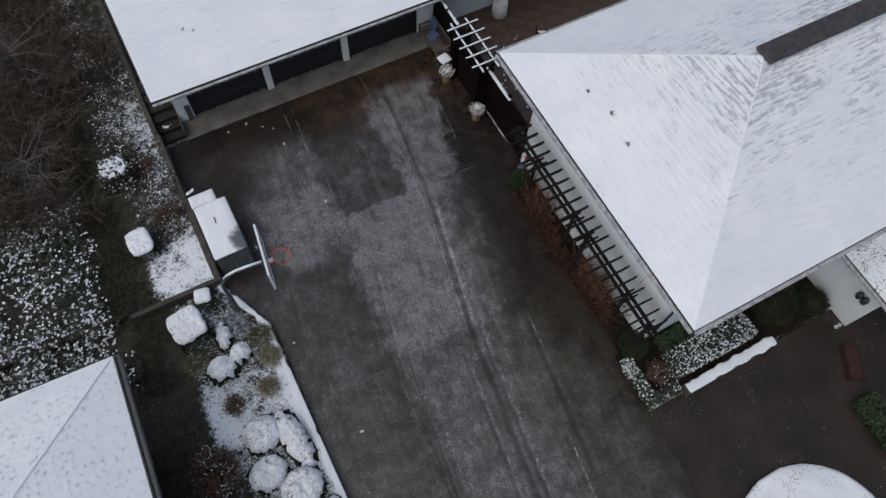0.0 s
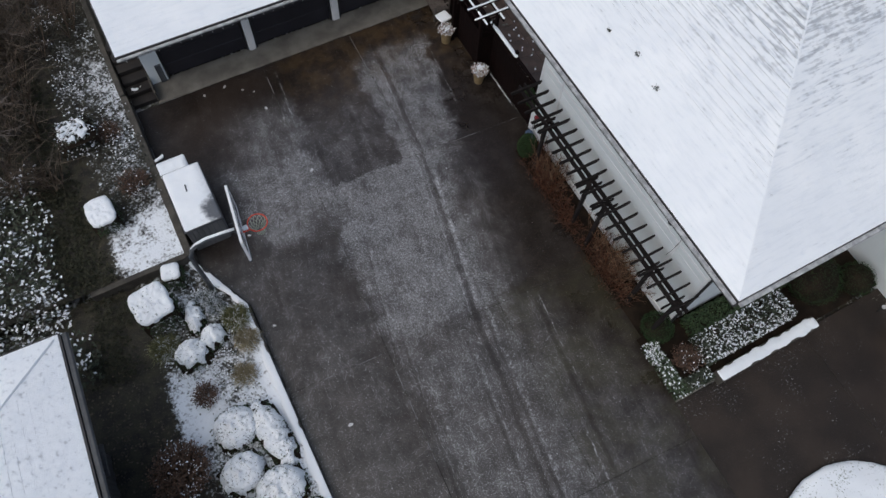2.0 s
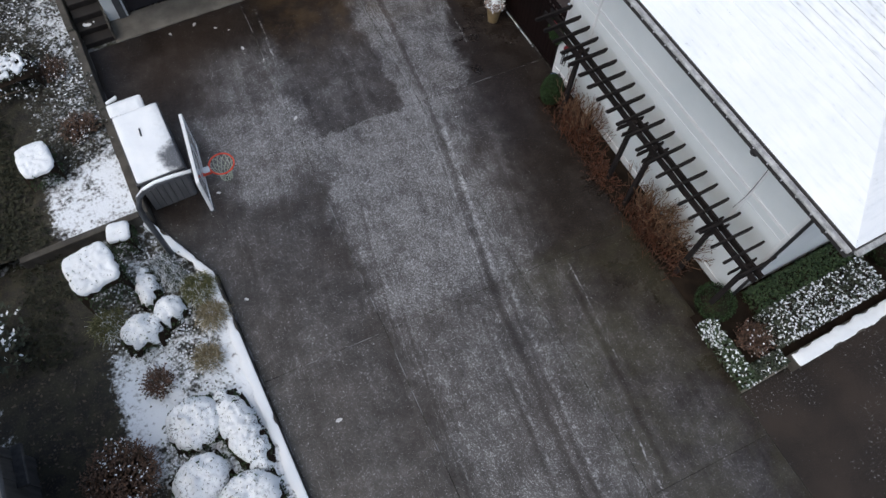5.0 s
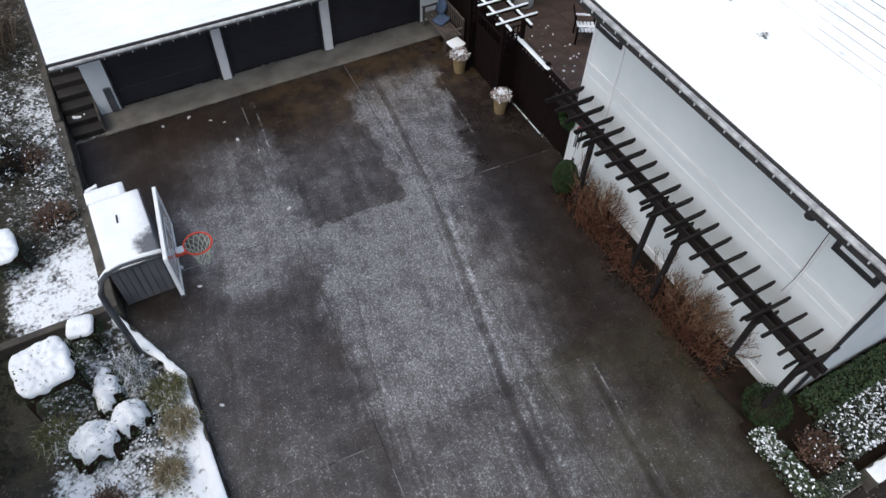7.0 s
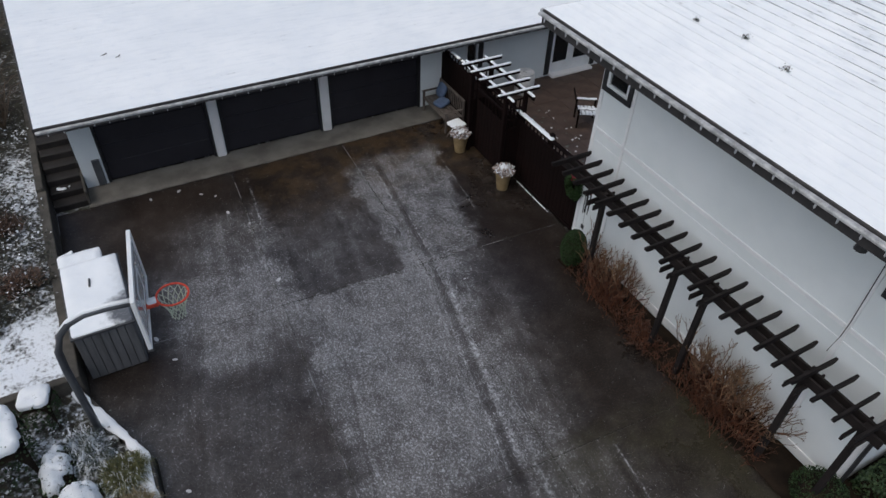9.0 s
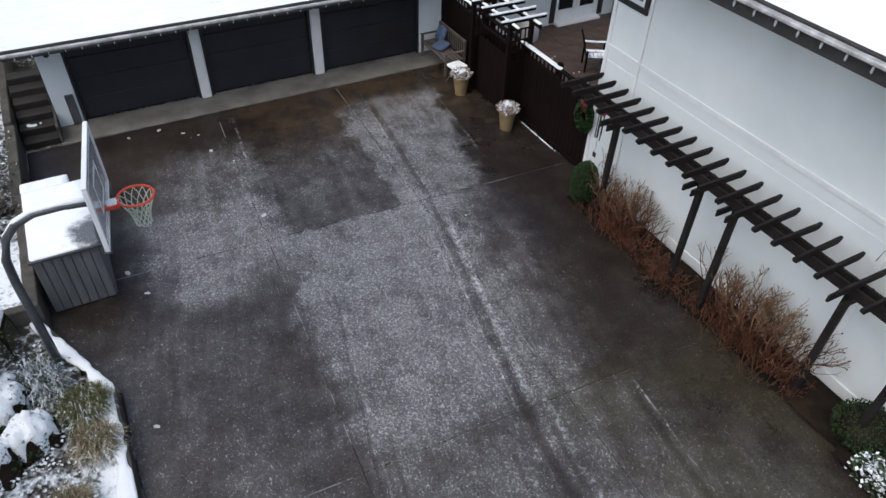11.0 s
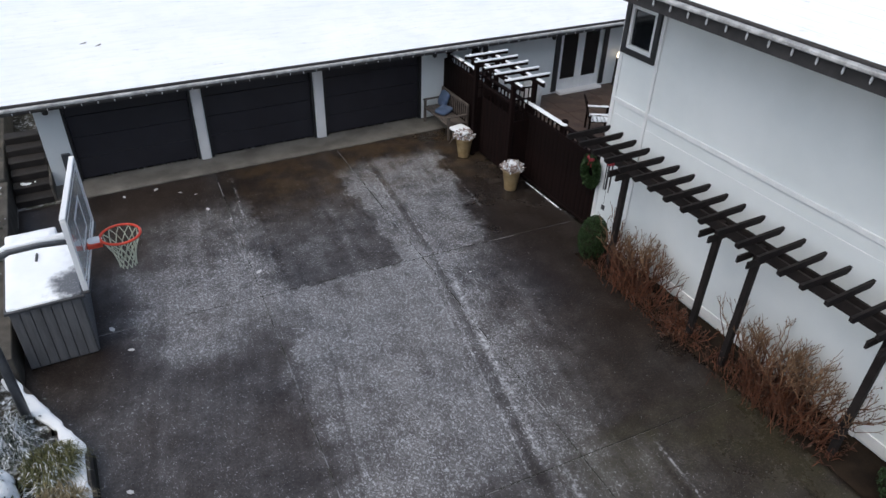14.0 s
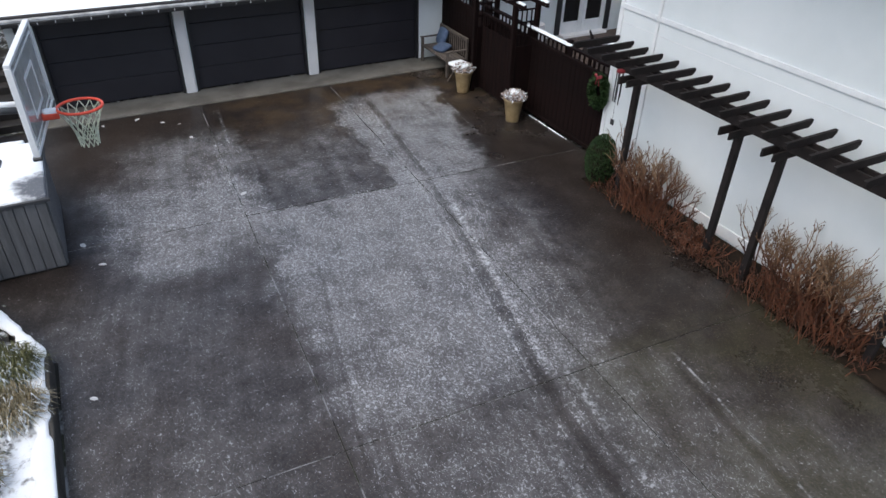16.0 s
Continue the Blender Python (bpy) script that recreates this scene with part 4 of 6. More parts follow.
# ---- fence, arbor, pergola ----
fence = thing("fence", "dark brown board fence with an open lattice top", "fence")
FX = 9.23
board = None
y = 10.98
while y < 17.55:
    if board is None:
        board = part("board", box(-0.012, 0.012, 0, 0.136, 0.06, 1.62, 0.004), M["fence"], fence)
        board.matrix_basis = pose(FX, y, 0)
    else:
        share(board, "board", fence, (FX + random.uniform(-0.003, 0.003), y, random.uniform(-0.008, 0.008)))
    y += 0.142
stile = None
for i in range(44):
    y = 11.02 + i * 0.15
    if stile is None:
        stile = part("lattice_stile", box(-0.012, 0.012, -0.022, 0.022, 1.62, 1.84, 0.003), M["fence"], fence)
        stile.matrix_basis = pose(FX, y, 0)
    else:
        share(stile, "lattice_stile", fence, (FX, y, 0))
for z, h, w in ((1.64, 0.07, 0.07), (1.86, 0.045, 0.11), (0.09, 0.09, 0.06)):
    part("rail", beam((FX, 10.96, z), (FX, 17.6, z), w, h), M["fence"], fence)
for y in (11.02, 12.35, 13.68, 15.5, 17.5):
    part("post", box(FX + 0.02, FX + 0.13, y - 0.055, y + 0.055, -0.05, 1.95, 0.008), M["fence"], fence)


def snow_strip(x0, x1, y0, y1, z, gap, seed, thick=0.03):
    return snow_cap(lambda x, y: z, x0, x1, y0, y1, lambda x, y: min(x - x0, x1 - x, y - y0, y1 - y) + 0.004, min(0.03, (x1 - x0) / 4, (y1 - y0) / 4), thick, gap, seed, 11.0)


part("snow", snow_strip(FX - 0.055, FX + 0.055, 12.2, 13.75, 1.883, 0.2, 1.0), M["snow"], fence, "strip of snow on the top rail", True)
part("snow", snow_strip(FX - 0.055, FX + 0.055, 15.7, 17.3, 1.883, 0.45, 4.0), M["snow"], fence, "", True)
part("sill_frost", snow_strip(9.155, 9.17, 11.9, 13.3, 0.008, 0.35, 7.0, 0.008), M["snow"], fence, "line of frost along the foot", True)

arbor = thing("arbor", "dark timber gate arbor with snow on its slats", "arbor")
for y in (13.48, 13.91, 14.34, 14.77, 15.2):
    r = part("slat", beam((8.44, y, 2.52), (9.62, y, 2.52), 0.036, 0.085), M["fence"], arbor)
    part("snow", snow_strip(8.44, 9.62, y - 0.019, y + 0.019, 2.563, 0.12, y, 0.022), M["snow"], r, "", True)
for x in (8.74, 9.30):
    b = part("side_beam", beam((x, 13.2, 2.42), (x, 15.5, 2.42), 0.05, 0.11), M["fence"], arbor)
    part("snow", snow_strip(x - 0.026, x + 0.026, 13.2, 15.5, 2.476, 0.3, x, 0.022), M["snow"], b, "", True)
for x in (8.74, 9.30):
    for y in (13.55, 15.14):
        part("post", box(x - 0.05, x + 0.05, y - 0.05, y + 0.05, 0.0, 2.4, 0.008), M["fence"], arbor)
for y in (13.55, 15.14):
    for k in range(4):
        part("lattice_bar", beam((8.79, y, 1.5 + k * 0.26), (9.25, y, 1.5 + k * 0.26), 0.025, 0.035, 0.003), M["fence"], arbor)
    for k in range(3):
        part("lattice_bar", box(8.90 + k * 0.12, 8.925 + k * 0.12, y - 0.012, y + 0.012, 1.5, 2.3, 0.003), M["fence"], arbor)
    part("side_panel", box(8.79, 9.25, y - 0.015, y + 0.015, 0.05, 1.5, 0.004), M["fence"], arbor)
gate = thing("gate", "dark brown board gate under the arbor, closed", "gate")
for k in range(10):
    part("board", box(8.90 - 0.0, 8.92, 13.62 + k * 0.146, 13.62 + k * 0.146 + 0.142, 0.08, 1.55, 0.004), M["fence"], gate)
for z in (0.4, 1.3):
    part("rail", box(8.92, 8.955, 13.62, 15.08, z, z + 0.1, 0.005), M["fence"], gate)
for k in range(9):
    part("lattice_stile", box(8.90, 8.92, 13.66 + k * 0.17, 13.69 + k * 0.17, 1.55, 1.80, 0.003), M["fence"], gate)
part("top_rail", box(8.885, 8.94, 13.62, 15.08, 1.80, 1.86, 0.005), M["fence"], gate)

pergola = thing("pergola", "near-black timber pergola with notched rafters along the white wall", "pergola")
raft = None
PX = 8.565
for i in range(21):
    y = 10.733 - i * 0.3607
    if raft is None:
        bm = from_lists([(-0.50, -0.022, 2.48), (-0.50, -0.022, 2.535), (-0.44, -0.022, 2.425), (0.44, -0.022, 2.425), (0.50, -0.022, 2.48), (0.50, -0.022, 2.535)], [(0, 2, 3, 4, 5, 1)])
        ext = bmesh.ops.extrude_face_region(bm, geom=bm.faces[:])["geom"]
        bmesh.ops.translate(bm, verts=[q for q in ext if isinstance(q, bmesh.types.BMVert)], vec=(0, 0.044, 0))
        bmesh.ops.recalc_face_normals(bm, faces=bm.faces[:])
        raft = part("rafter", bm, M["pergola"], pergola)
        raft.matrix_basis = pose(PX, y, 0)
    else:
        share(raft, "rafter", pergola, (PX + random.uniform(-0.012, 0.012), y, 0), random.uniform(-1.2, 1.2))
for x in (PX - 0.085, PX + 0.085):
    part("beam", beam((x, 3.32, 2.34), (x, 10.95, 2.34), 0.045, 0.17), M["pergola"], pergola)
for y in (9.57, 7.43, 6.69, 4.65, 3.62):
    part("post", box(PX - 0.05, PX + 0.05, y - 0.05, y + 0.05, -0.05, 2.40, 0.008), M["pergola"], pergola)
    for s in (-0.09, 0.09):
        part("bearer", beam((PX - 0.34, y + s, 2.20), (PX + 0.34, y + s, 2.20), 0.04, 0.12), M["pergola"], pergola)

wall_bed = link("wall_bed", grid_sheet(8.36, 9.19, 3.3, 10.35, 0.12, lambda x, y: 0.03 + 0.6 * rough(x, y, 0.5)), M["soil"], smooth=True)
tagged(wall_bed, "narrow bed of wet dark soil along the wall", "soil bed", kind="structure")


# ---- planting along the house wall ----
def hydrangea(name, label, x, y, half_x, half_y, height, stems, seed):
    """A leafless clump: stout stems fanning up from the ground, forked again and again, over a low red-brown tangle."""
    rnd = random.Random(seed)
    t = thing(name, label, "shrub", (x, y, 0.02), group="bare shrubs along the wall")
    v, f, tips = [], [], []

    def grow(p, d, length, r, depth):
        mid = p + d * length * 0.5 + Vector((rnd.gauss(0, 0.10), rnd.gauss(0, 0.10), 0.03)) * length
        end = p + d * length + Vector((0, 0, 0.10 * length))
        tube(v, f, [p, mid, end], r, r * 0.75)
        if depth == 0:
            tips.append(end)
            return
        for _ in range(rnd.choice((2, 2, 3))):
            a = rnd.uniform(0, 6.283)
            w = rnd.uniform(0.35, 0.75)
            nd = (d + Vector((math.cos(a) * w, math.sin(a) * w, 0.15))).normalized()
            grow(mid.lerp(end, rnd.uniform(0.35, 1.0)), nd, length * rnd.uniform(0.45, 0.72), r * 0.66, depth - 1)

    for _ in range(stems):
        by = max(-half_y, min(half_y, rnd.gauss(0, half_y * 0.48)))
        bx = rnd.gauss(0.05, half_x * 0.35)
        d = Vector((rnd.gauss(-0.05, 0.28), by / half_y * 0.45 + rnd.gauss(0, 0.25), 1)).normalized()
        grow(Vector((bx, by * 0.8, 0)), d, height * rnd.uniform(0.34, 0.52), 0.0155, 3)
    tagged(part("stem_tangle", from_lists(v, f), M["twig"], t, "forked bare stems"), kind="stuff")
    tagged(part("dry_tip_mass", leaves([p for p in tips if rnd.random() < 0.5], 0.032, 0.2, seed), M["dead_leaf"], t, "shrivelled dry tips"), kind="stuff")
    v, f, low = [], [], []
    for _ in range(int(620 * half_y)):
        by = max(-1.05, min(1.05, rnd.gauss(0, 0.55))) * half_y
        bx = rnd.gauss(-0.10, half_x * 0.5)
        p = Vector((bx, by, rnd.uniform(0, 0.10)))
        a = rnd.uniform(0, 6.283)
        out = rnd.uniform(0.05, 0.17)
        q = p + Vector((math.cos(a) * out - 0.04, math.sin(a) * out, rnd.uniform(0.08, 0.42 * height) * (1.1 - abs(by) / half_y * 0.6)))
        tube(v, f, [p, p.lerp(q, 0.55) + Vector((0, 0, 0.05)), q], 0.0065, 0.0035)
        if rnd.random() < 0.3:
            low += [q, p.lerp(q, 0.5)]
    tagged(part("low_tangle", from_lists(v, f), M["twig"], t, "low red-brown runners"), kind="stuff")
    tagged(part("leaf_litter", leaves(low, 0.038, 0.5, seed + 5), M["dead_leaf"], t, "red-brown dead leaves at the foot"), kind="stuff")
    return t


hydrangea("hydrangea", "bare red-brown hydrangea clump against the white wall", 8.66, 8.98, 0.34, 0.92, 1.0, 75, 11)
hydrangea("hydrangea", "low straw-coloured clump between two bare shrubs", 8.58, 7.60, 0.28, 0.5, 0.42, 22, 12)
hydrangea("hydrangea", "large bare hydrangea with bleached tan tips", 8.66, 5.72, 0.36, 1.08, 1.15, 95, 13)


def ball_points(rx, ry, rz, n, rnd, jitter=0.05, low=-1.0):
    out = []
    while len(out) < n:
        p = Vector((rnd.gauss(0, 1), rnd.gauss(0, 1), rnd.gauss(0, 1))).normalized()
        if p.z > low:
            s = 1 + rnd.uniform(-2.5, 1) * jitter
            out.append((p.x * rx * s, p.y * ry * s, p.z * rz * s))
    return out


def clipped_bush(label, x, y, r, h, seed, n=1500):
    rnd = random.Random(seed)
    t = thing("clipped_bush", label, "bush", (x, y, 0.0))
    pts = [(px, py, pz + h / 2) for px, py, pz in ball_points(r, r, h / 2, n, rnd, 0.06, -0.9)]
    core = lathe([(r * 0.5, 0.02), (r * 0.84, h * 0.25), (r * 0.9, h * 0.5), (r * 0.7, h * 0.8), (r * 0.1, h * 0.95)], 14)
    # added dark body: the shade inside the bush, given as colour
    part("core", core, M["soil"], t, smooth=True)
    tagged(part("foliage", leaves(pts, 0.034, 0.2, seed), M["leaf_box"], t), kind="stuff")
    return t


clipped_bush("dense egg-shaped green box bush beside the pergola post", 8.56, 10.12, 0.275, 0.96, 21, 6500)
clipped_bush("small round green bush at the wall's front corner", 8.78, 3.62, 0.44, 0.62, 22, 2600)

# wreath and wind chime
wreath = thing("wreath", "green leafy wreath with a red bow on the fence", "wreath", (9.13, 11.10, 1.36))
rnd = random.Random(5)
pts = []
for _ in range(1700):
    a, b = rnd.uniform(0, 6.283), rnd.uniform(0, 6.283)
    r = 0.20 + 0.105 * math.cos(b) * rnd.uniform(0.5, 1)
    pts.append((0.07 * math.sin(b) * rnd.uniform(0.5, 1) - 0.02, r * math.cos(a), 1.25 * r * math.sin(a)))
tagged(part("greenery", leaves(pts, 0.06, 0.2, 5), M["leaf_box"], wreath), kind="stuff")
bow = box(-0.10, -0.04, -0.03, 0.03, 0.24, 0.31, 0.015)
for s in (-1, 1):
    beam((-0.07, s * 0.02, 0.28), (-0.07, s * 0.10, 0.32), 0.05, 0.07, 0.015, bow)
    beam((-0.07, s * 0.02, 0.26), (-0.07, s * 0.05, 0.13), 0.03, 0.02, 0.005, bow)
part("bow", bow, M["red"], wreath, "red ribbon bow")
chime = thing("wind_chime", "dark metal wind chime hanging from a pergola rafter", "wind chime", (8.42, 9.86, 0))
part("top_disc", lathe([(0.02, 2.30), (0.075, 2.28), (0.075, 2.25), (0.03, 2.24)], 12), M["red"], chime, "red top disc")
part("cord", tubes(([(0, 0, 2.38), (0, 0, 1.40)], 0.003, 0.003), sides=4), M["dark_trim"], chime)
for k in range(5):
    a = k * 1.2566
    x, y = 0.055 * math.cos(a), 0.055 * math.sin(a)
    part("chime_tube", tubes(([(x, y, 2.24), (x, y, 1.66 + 0.04 * k)], 0.011, 0.011), sides=6), M["dark_trim"], chime)
part("sail", beam((0, -0.045, 1.36), (0, 0.045, 1.36), 0.012, 0.10, 0.003), M["dark_trim"], chime)

# ---- bench, folding chair, planters ----
bench = thing("garden_bench", "weathered slatted teak bench with blue cushions", "bench", (8.82, 16.75, 0.03))
for k in range(5):
    part("seat_slat", box(-0.30 + k * 0.112, -0.205 + k * 0.112, -0.72, 0.72, 0.40, 0.425, 0.004), M["bench"], bench)
for x, y, h in ((-0.27, -0.68, 0.62), (-0.27, 0.68, 0.62), (0.27, -0.68, 0.9), (0.27, 0.68, 0.9)):
    part("leg", box(x - 0.03, x + 0.03, y - 0.03, y + 0.03, 0, h, 0.005), M["bench"], bench)
for y in (-0.68, 0.68):
    part("armrest", box(-0.33, 0.27, y - 0.035, y + 0.035, 0.62, 0.65, 0.006), M["bench"], bench)
part("top_rail", box(0.25, 0.30, -0.72, 0.72, 0.84, 0.92, 0.01), M["bench"], bench)
for k in range(13):
    y = -0.62 + k * 0.103
    part("back_slat", box(0.262, 0.282, y - 0.02, y + 0.02, 0.43, 0.84, 0.003), M["bench"], bench)


def cushion(name_label, at, size, turn, tilt):
    bm = bmesh.new()
    bmesh.ops.create_uvsphere(bm, u_segments=16, v_segments=8, radius=1)
    for q in bm.verts:
        q.co = Vector([math.copysign(abs(c) ** 0.55, c) for c in q.co])
        q.co = Vector((q.co.x * size[0], q.co.y * size[1], q.co.z * size[2] * (1 - 0.35 * max(abs(q.co.x), abs(q.co.y)) ** 4)))
    ob = link("cushion", bm, M["cushion"], None, "", True)
    ob.matrix_basis = pose(*at, 0, tilt, turn)
    return tagged(ob, name_label, "cushion", "cushions on the bench")


cushion("slate-blue cushion leaning on the bench back", (9.0, 17.2, 0.70), (0.22, 0.22, 0.07), 0, -68)
cushion("blue cushion lying on the bench seat", (8.82, 16.85, 0.53), (0.22, 0.20, 0.07), 20, -8)

fold = thing("folding_chair", "small folding chair with snow on its seat", "chair", (8.72, 15.78, 0.0), 10)
for y in (-0.17, 0.17):
    part("leg", beam((-0.2, y, 0.0), (0.2, y, 0.43), 0.025, 0.03, 0.004), M["bench"], fold)
    part("leg", beam((0.2, y * 0.9, 0.0), (-0.18, y * 0.9, 0.43), 0.025, 0.03, 0.004), M["bench"], fold)
seat = part("seat", box(-0.21, 0.21, -0.2, 0.2, 0.43, 0.455, 0.006), M["bench"], fold)
part("snow", snow_strip(-0.21, 0.21, -0.2, 0.2, 0.455, 0.05, 3.3, 0.03), M["snow"], seat, "thin snow on the seat", True)


def planter(x, y, seed, label):
    rnd = random.Random(seed)
    t = thing("planter", label, "planter", (x, y, 0.0), group="ochre planters by the fence")
    part("pot", lathe([(0.14, 0.0), (0.145, 0.04), (0.205, 0.46), (0.222, 0.48), (0.222, 0.52), (0.195, 0.52), (0.19, 0.46)], 20), M["planter"], t, "", True)
    part("soil", lathe([(0.192, 0.44), (0.18, 0.47)], 16), M["soil"], t)
    pts = [(px, py, 0.54 + abs(pz)) for px, py, pz in ball_points(0.25, 0.25, 0.14, 640, rnd, 0.18)]
    tagged(part("dry_flower_mass", leaves(pts, 0.06, 0.3, seed), M["flower"], t, "dry frosted flower heads"), kind="stuff")
    inside = lambda x, y: 0.2 - math.hypot(x, y)
    part("snow", snow_cap(lambda x, y: 0.66 - 1.6 * (x * x + y * y), -0.2, 0.2, -0.2, 0.2, inside, 0.03, 0.02, 0.72, seed, 16.0), M["snow"], t, "scraps of snow on the flowers", True)
    return t


planter(8.66, 13.22, 31, "tapered ochre planter with dry snow-flecked flowers")
planter(8.50, 15.16, 32, "tapered ochre planter beside the folding chair")
glassy = thing("blue_ornament", "small pale blue glass ornament by the fence foot", "ornament", (8.98, 10.62, 0.0))
part("globe", lathe([(0.05, 0.0), (0.06, 0.04), (0.12, 0.12), (0.13, 0.2), (0.09, 0.29), (0.02, 0.32)], 14), M["cushion"], glassy, smooth=True)

# ---- courtyard ----
def armchair(x, y, turn, label):
    t = thing("slatted_armchair", label, "chair", (x, y, 0.05), turn, "wooden chairs in the courtyard")
    for k in range(5):
        s = part("seat_slat", box(-0.25 + k * 0.105, -0.16 + k * 0.105, -0.26, 0.26, 0.38, 0.405, 0.004), M["fence"], t)
        part("snow", snow_strip(-0.25 + k * 0.105, -0.16 + k * 0.105, -0.26, 0.26, 0.405, 0.2, k + x, 0.02), M["snow"], s, "", True)
    for sy in (-0.29, 0.29):
        a = part("armrest", box(-0.30, 0.30, sy - 0.045, sy + 0.045, 0.60, 0.625, 0.006), M["fence"], t)
        part("snow", snow_strip(-0.30, 0.30, sy - 0.045, sy + 0.045, 0.625, 0.25, sy + x, 0.02), M["snow"], a, "", True)
        for sx in (-0.27, 0.27):
            part("leg", box(sx - 0.025, sx + 0.025, sy - 0.025, sy + 0.025, 0, 0.60, 0.004), M["fence"], t)
    for k in range(6):
        part("back_slat", beam((0.26, -0.22 + k * 0.088, 0.40), (0.42, -0.22 + k * 0.088, 0.95), 0.06, 0.018, 0.003), M["fence"], t)
    part("top_rail", beam((0.41, -0.28, 0.93), (0.41, 0.28, 0.93), 0.03, 0.07, 0.005), M["fence"], t)


armchair(12.45, 14.80, 150, "dark slatted armchair with snow on seat and arms")
barrel = thing("rain_barrel", "grey-white plastic barrel with a lid in the courtyard", "barrel", (11.8, 17.05, 0.05))
part("body", lathe([(0.26, 0.0), (0.29, 0.05), (0.30, 0.35), (0.29, 0.62), (0.25, 0.66)], 22), M["pot_white"], barrel, smooth=True)
part("lid", lathe([(0.27, 0.66), (0.27, 0.69), (0.10, 0.71), (0.08, 0.74), (0.02, 0.74)], 22), M["pot_white"], barrel)
litter_pts = [(random.uniform(9.6, 12.0), random.uniform(12.5, 16.0), 0.065) for _ in range(90)]
tagged(link("fallen_leaves", leaves(litter_pts, 0.09, 0.95, 8), M["heather"]), "pale wet leaves scattered on the courtyard paving", "leaves", kind="stuff")
FALLEN = [(0.43, 5.13), (2.54, 12.52), (2.17, 15.25), (-0.28, 8.46), (6.18, 10.76), (1.31, 16.6), (0.63, 16.55), (1.77, 16.24), (2.07, 16.02), (2.52, 14.65), (-0.12, 11.97), (0.10, 11.3)]
leafm = None
for i, (x, y) in enumerate(FALLEN):
    if leafm is None:
        bm = from_lists([(-0.075, 0, 0.004), (-0.03, 0.04, 0.012), (0.04, 0.032, 0.012), (0.08, 0, 0.004), (0.04, -0.035, 0.01), (-0.03, -0.04, 0.01), (0, 0, 0.016)], [(0, 6, 1), (1, 6, 2), (2, 6, 3), (3, 6, 4), (4, 6, 5), (5, 6, 0)])
        leafm = link("fallen_leaf", bm, M["pot_white"])
        ob = leafm
    else:
        ob = new("fallen_leaf", leafm.data)
    k = (1.0, 0.8, 0.7, 0.5, 0.45)[i % 5] if i > 3 else (1.0, 1.0, 0.9, 0.75)[i]
    ob.matrix_basis = pose(x, y, 0.0, 0, 0, i * 47) @ Matrix.Diagonal((k, k, k, 1))
    tagged(ob, "pale frosted leaf lying on wet concrete", "leaf", "fallen leaves on the driveway")

# ---- storage shed and basketball hoop ----
shed = thing("storage_shed", "low grey board storage shed with a snow-covered lid", "storage shed", (0, 0, 0))
SX0, SX1, SY0, SY1, SZ = -1.34, -0.36, 11.50, 13.42, 1.14
part("body", box(SX0, SX1, SY0, SY1, 0.0, SZ, 0.01), M["shed_dark"], shed)
n = 7
for k in range(n):
    w = (SX1 - SX0) / n
    part("plank", box(SX0 + k * w + 0.006, SX0 + (k + 1) * w - 0.006, SY0 - 0.02, SY0 + 0.001, 0.03, SZ - 0.02, 0.004), M["shed"], shed)
for k in range(13):
    w = (SY1 - SY0) / 13
    part("plank", box(SX1 - 0.001, SX1 + 0.02, SY0 + k * w + 0.006, SY0 + (k + 1) * w - 0.006, 0.03, SZ - 0.02, 0.004), M["shed"], shed)
lid_bm = slab([(SX0 - 0.04, SY0 - 0.06), (SX1 + 0.06, SY0 - 0.06), (SX1 + 0.06, SY1 + 0.03), (SX0 - 0.04, SY1 + 0.03)], SZ, SZ + 0.05, 0.01)
lid = part("lid", lid_bm, M["shed_dark"], shed, "dark overhanging lid")


def lid_edge(x, y):
    e = min(x - SX0 + 0.04, SX1 + 0.055 - x, y - SY0 + 0.06, SY1 + 0.03 - y)
    return e


part("snow", snow_cap(lambda x, y: SZ + 0.05, SX0 - 0.04, SX1 + 0.06, SY0 - 0.06, SY1 + 0.03, lid_edge, 0.03, 0.04, 0.0, 6.0, 2.0), M["snow_lid"], lid, "snow melted thin over one corner", True)
part("handle", beam((-0.90, 12.62, SZ + 0.105), (-0.88, 12.84, SZ + 0.105), 0.035, 0.04, 0.008), M["shed_dark"], lid, "dark lid handle in the snow")
bin_ = thing("storage_bin", "lower grey bin under snow beside the shed", "storage bin")
part("body", box(-1.36, -0.64, 13.45, 13.92, 0.0, 1.02, 0.015), M["shed"], bin_)
part("snow", snow_cap(lambda x, y: 1.02, -1.40, -0.60, 13.40, 13.97, lambda x, y: min(x + 1.40, -0.60 - x, y - 13.40, 13.97 - y) + 0.01, 0.03, 0.08, 0.0, 8.0, 4.0), M["snow"], bin_, "rounded snow cap", True)
post = thing("stub_post", "short post with snow at the retaining wall", "post", (-1.28, 14.35, 0))
part("block", beam((-0.14, -0.05, 0.70), (0.14, 0.06, 0.70), 0.10, 0.10, 0.01), M["kerb"], post)
part("stake", box(-0.04, 0.04, -0.04, 0.04, 0.0, 0.66, 0.006), M["kerb"], post)
part("snow", snow_cap(lambda x, y: 0.75, -0.16, 0.16, -0.08, 0.09, lambda x, y: min(x + 0.16, 0.16 - x, 0.06 - abs(y - 0.35 * x)), 0.02, 0.04, 0.0, 2.0), M["snow"], post, "", True)

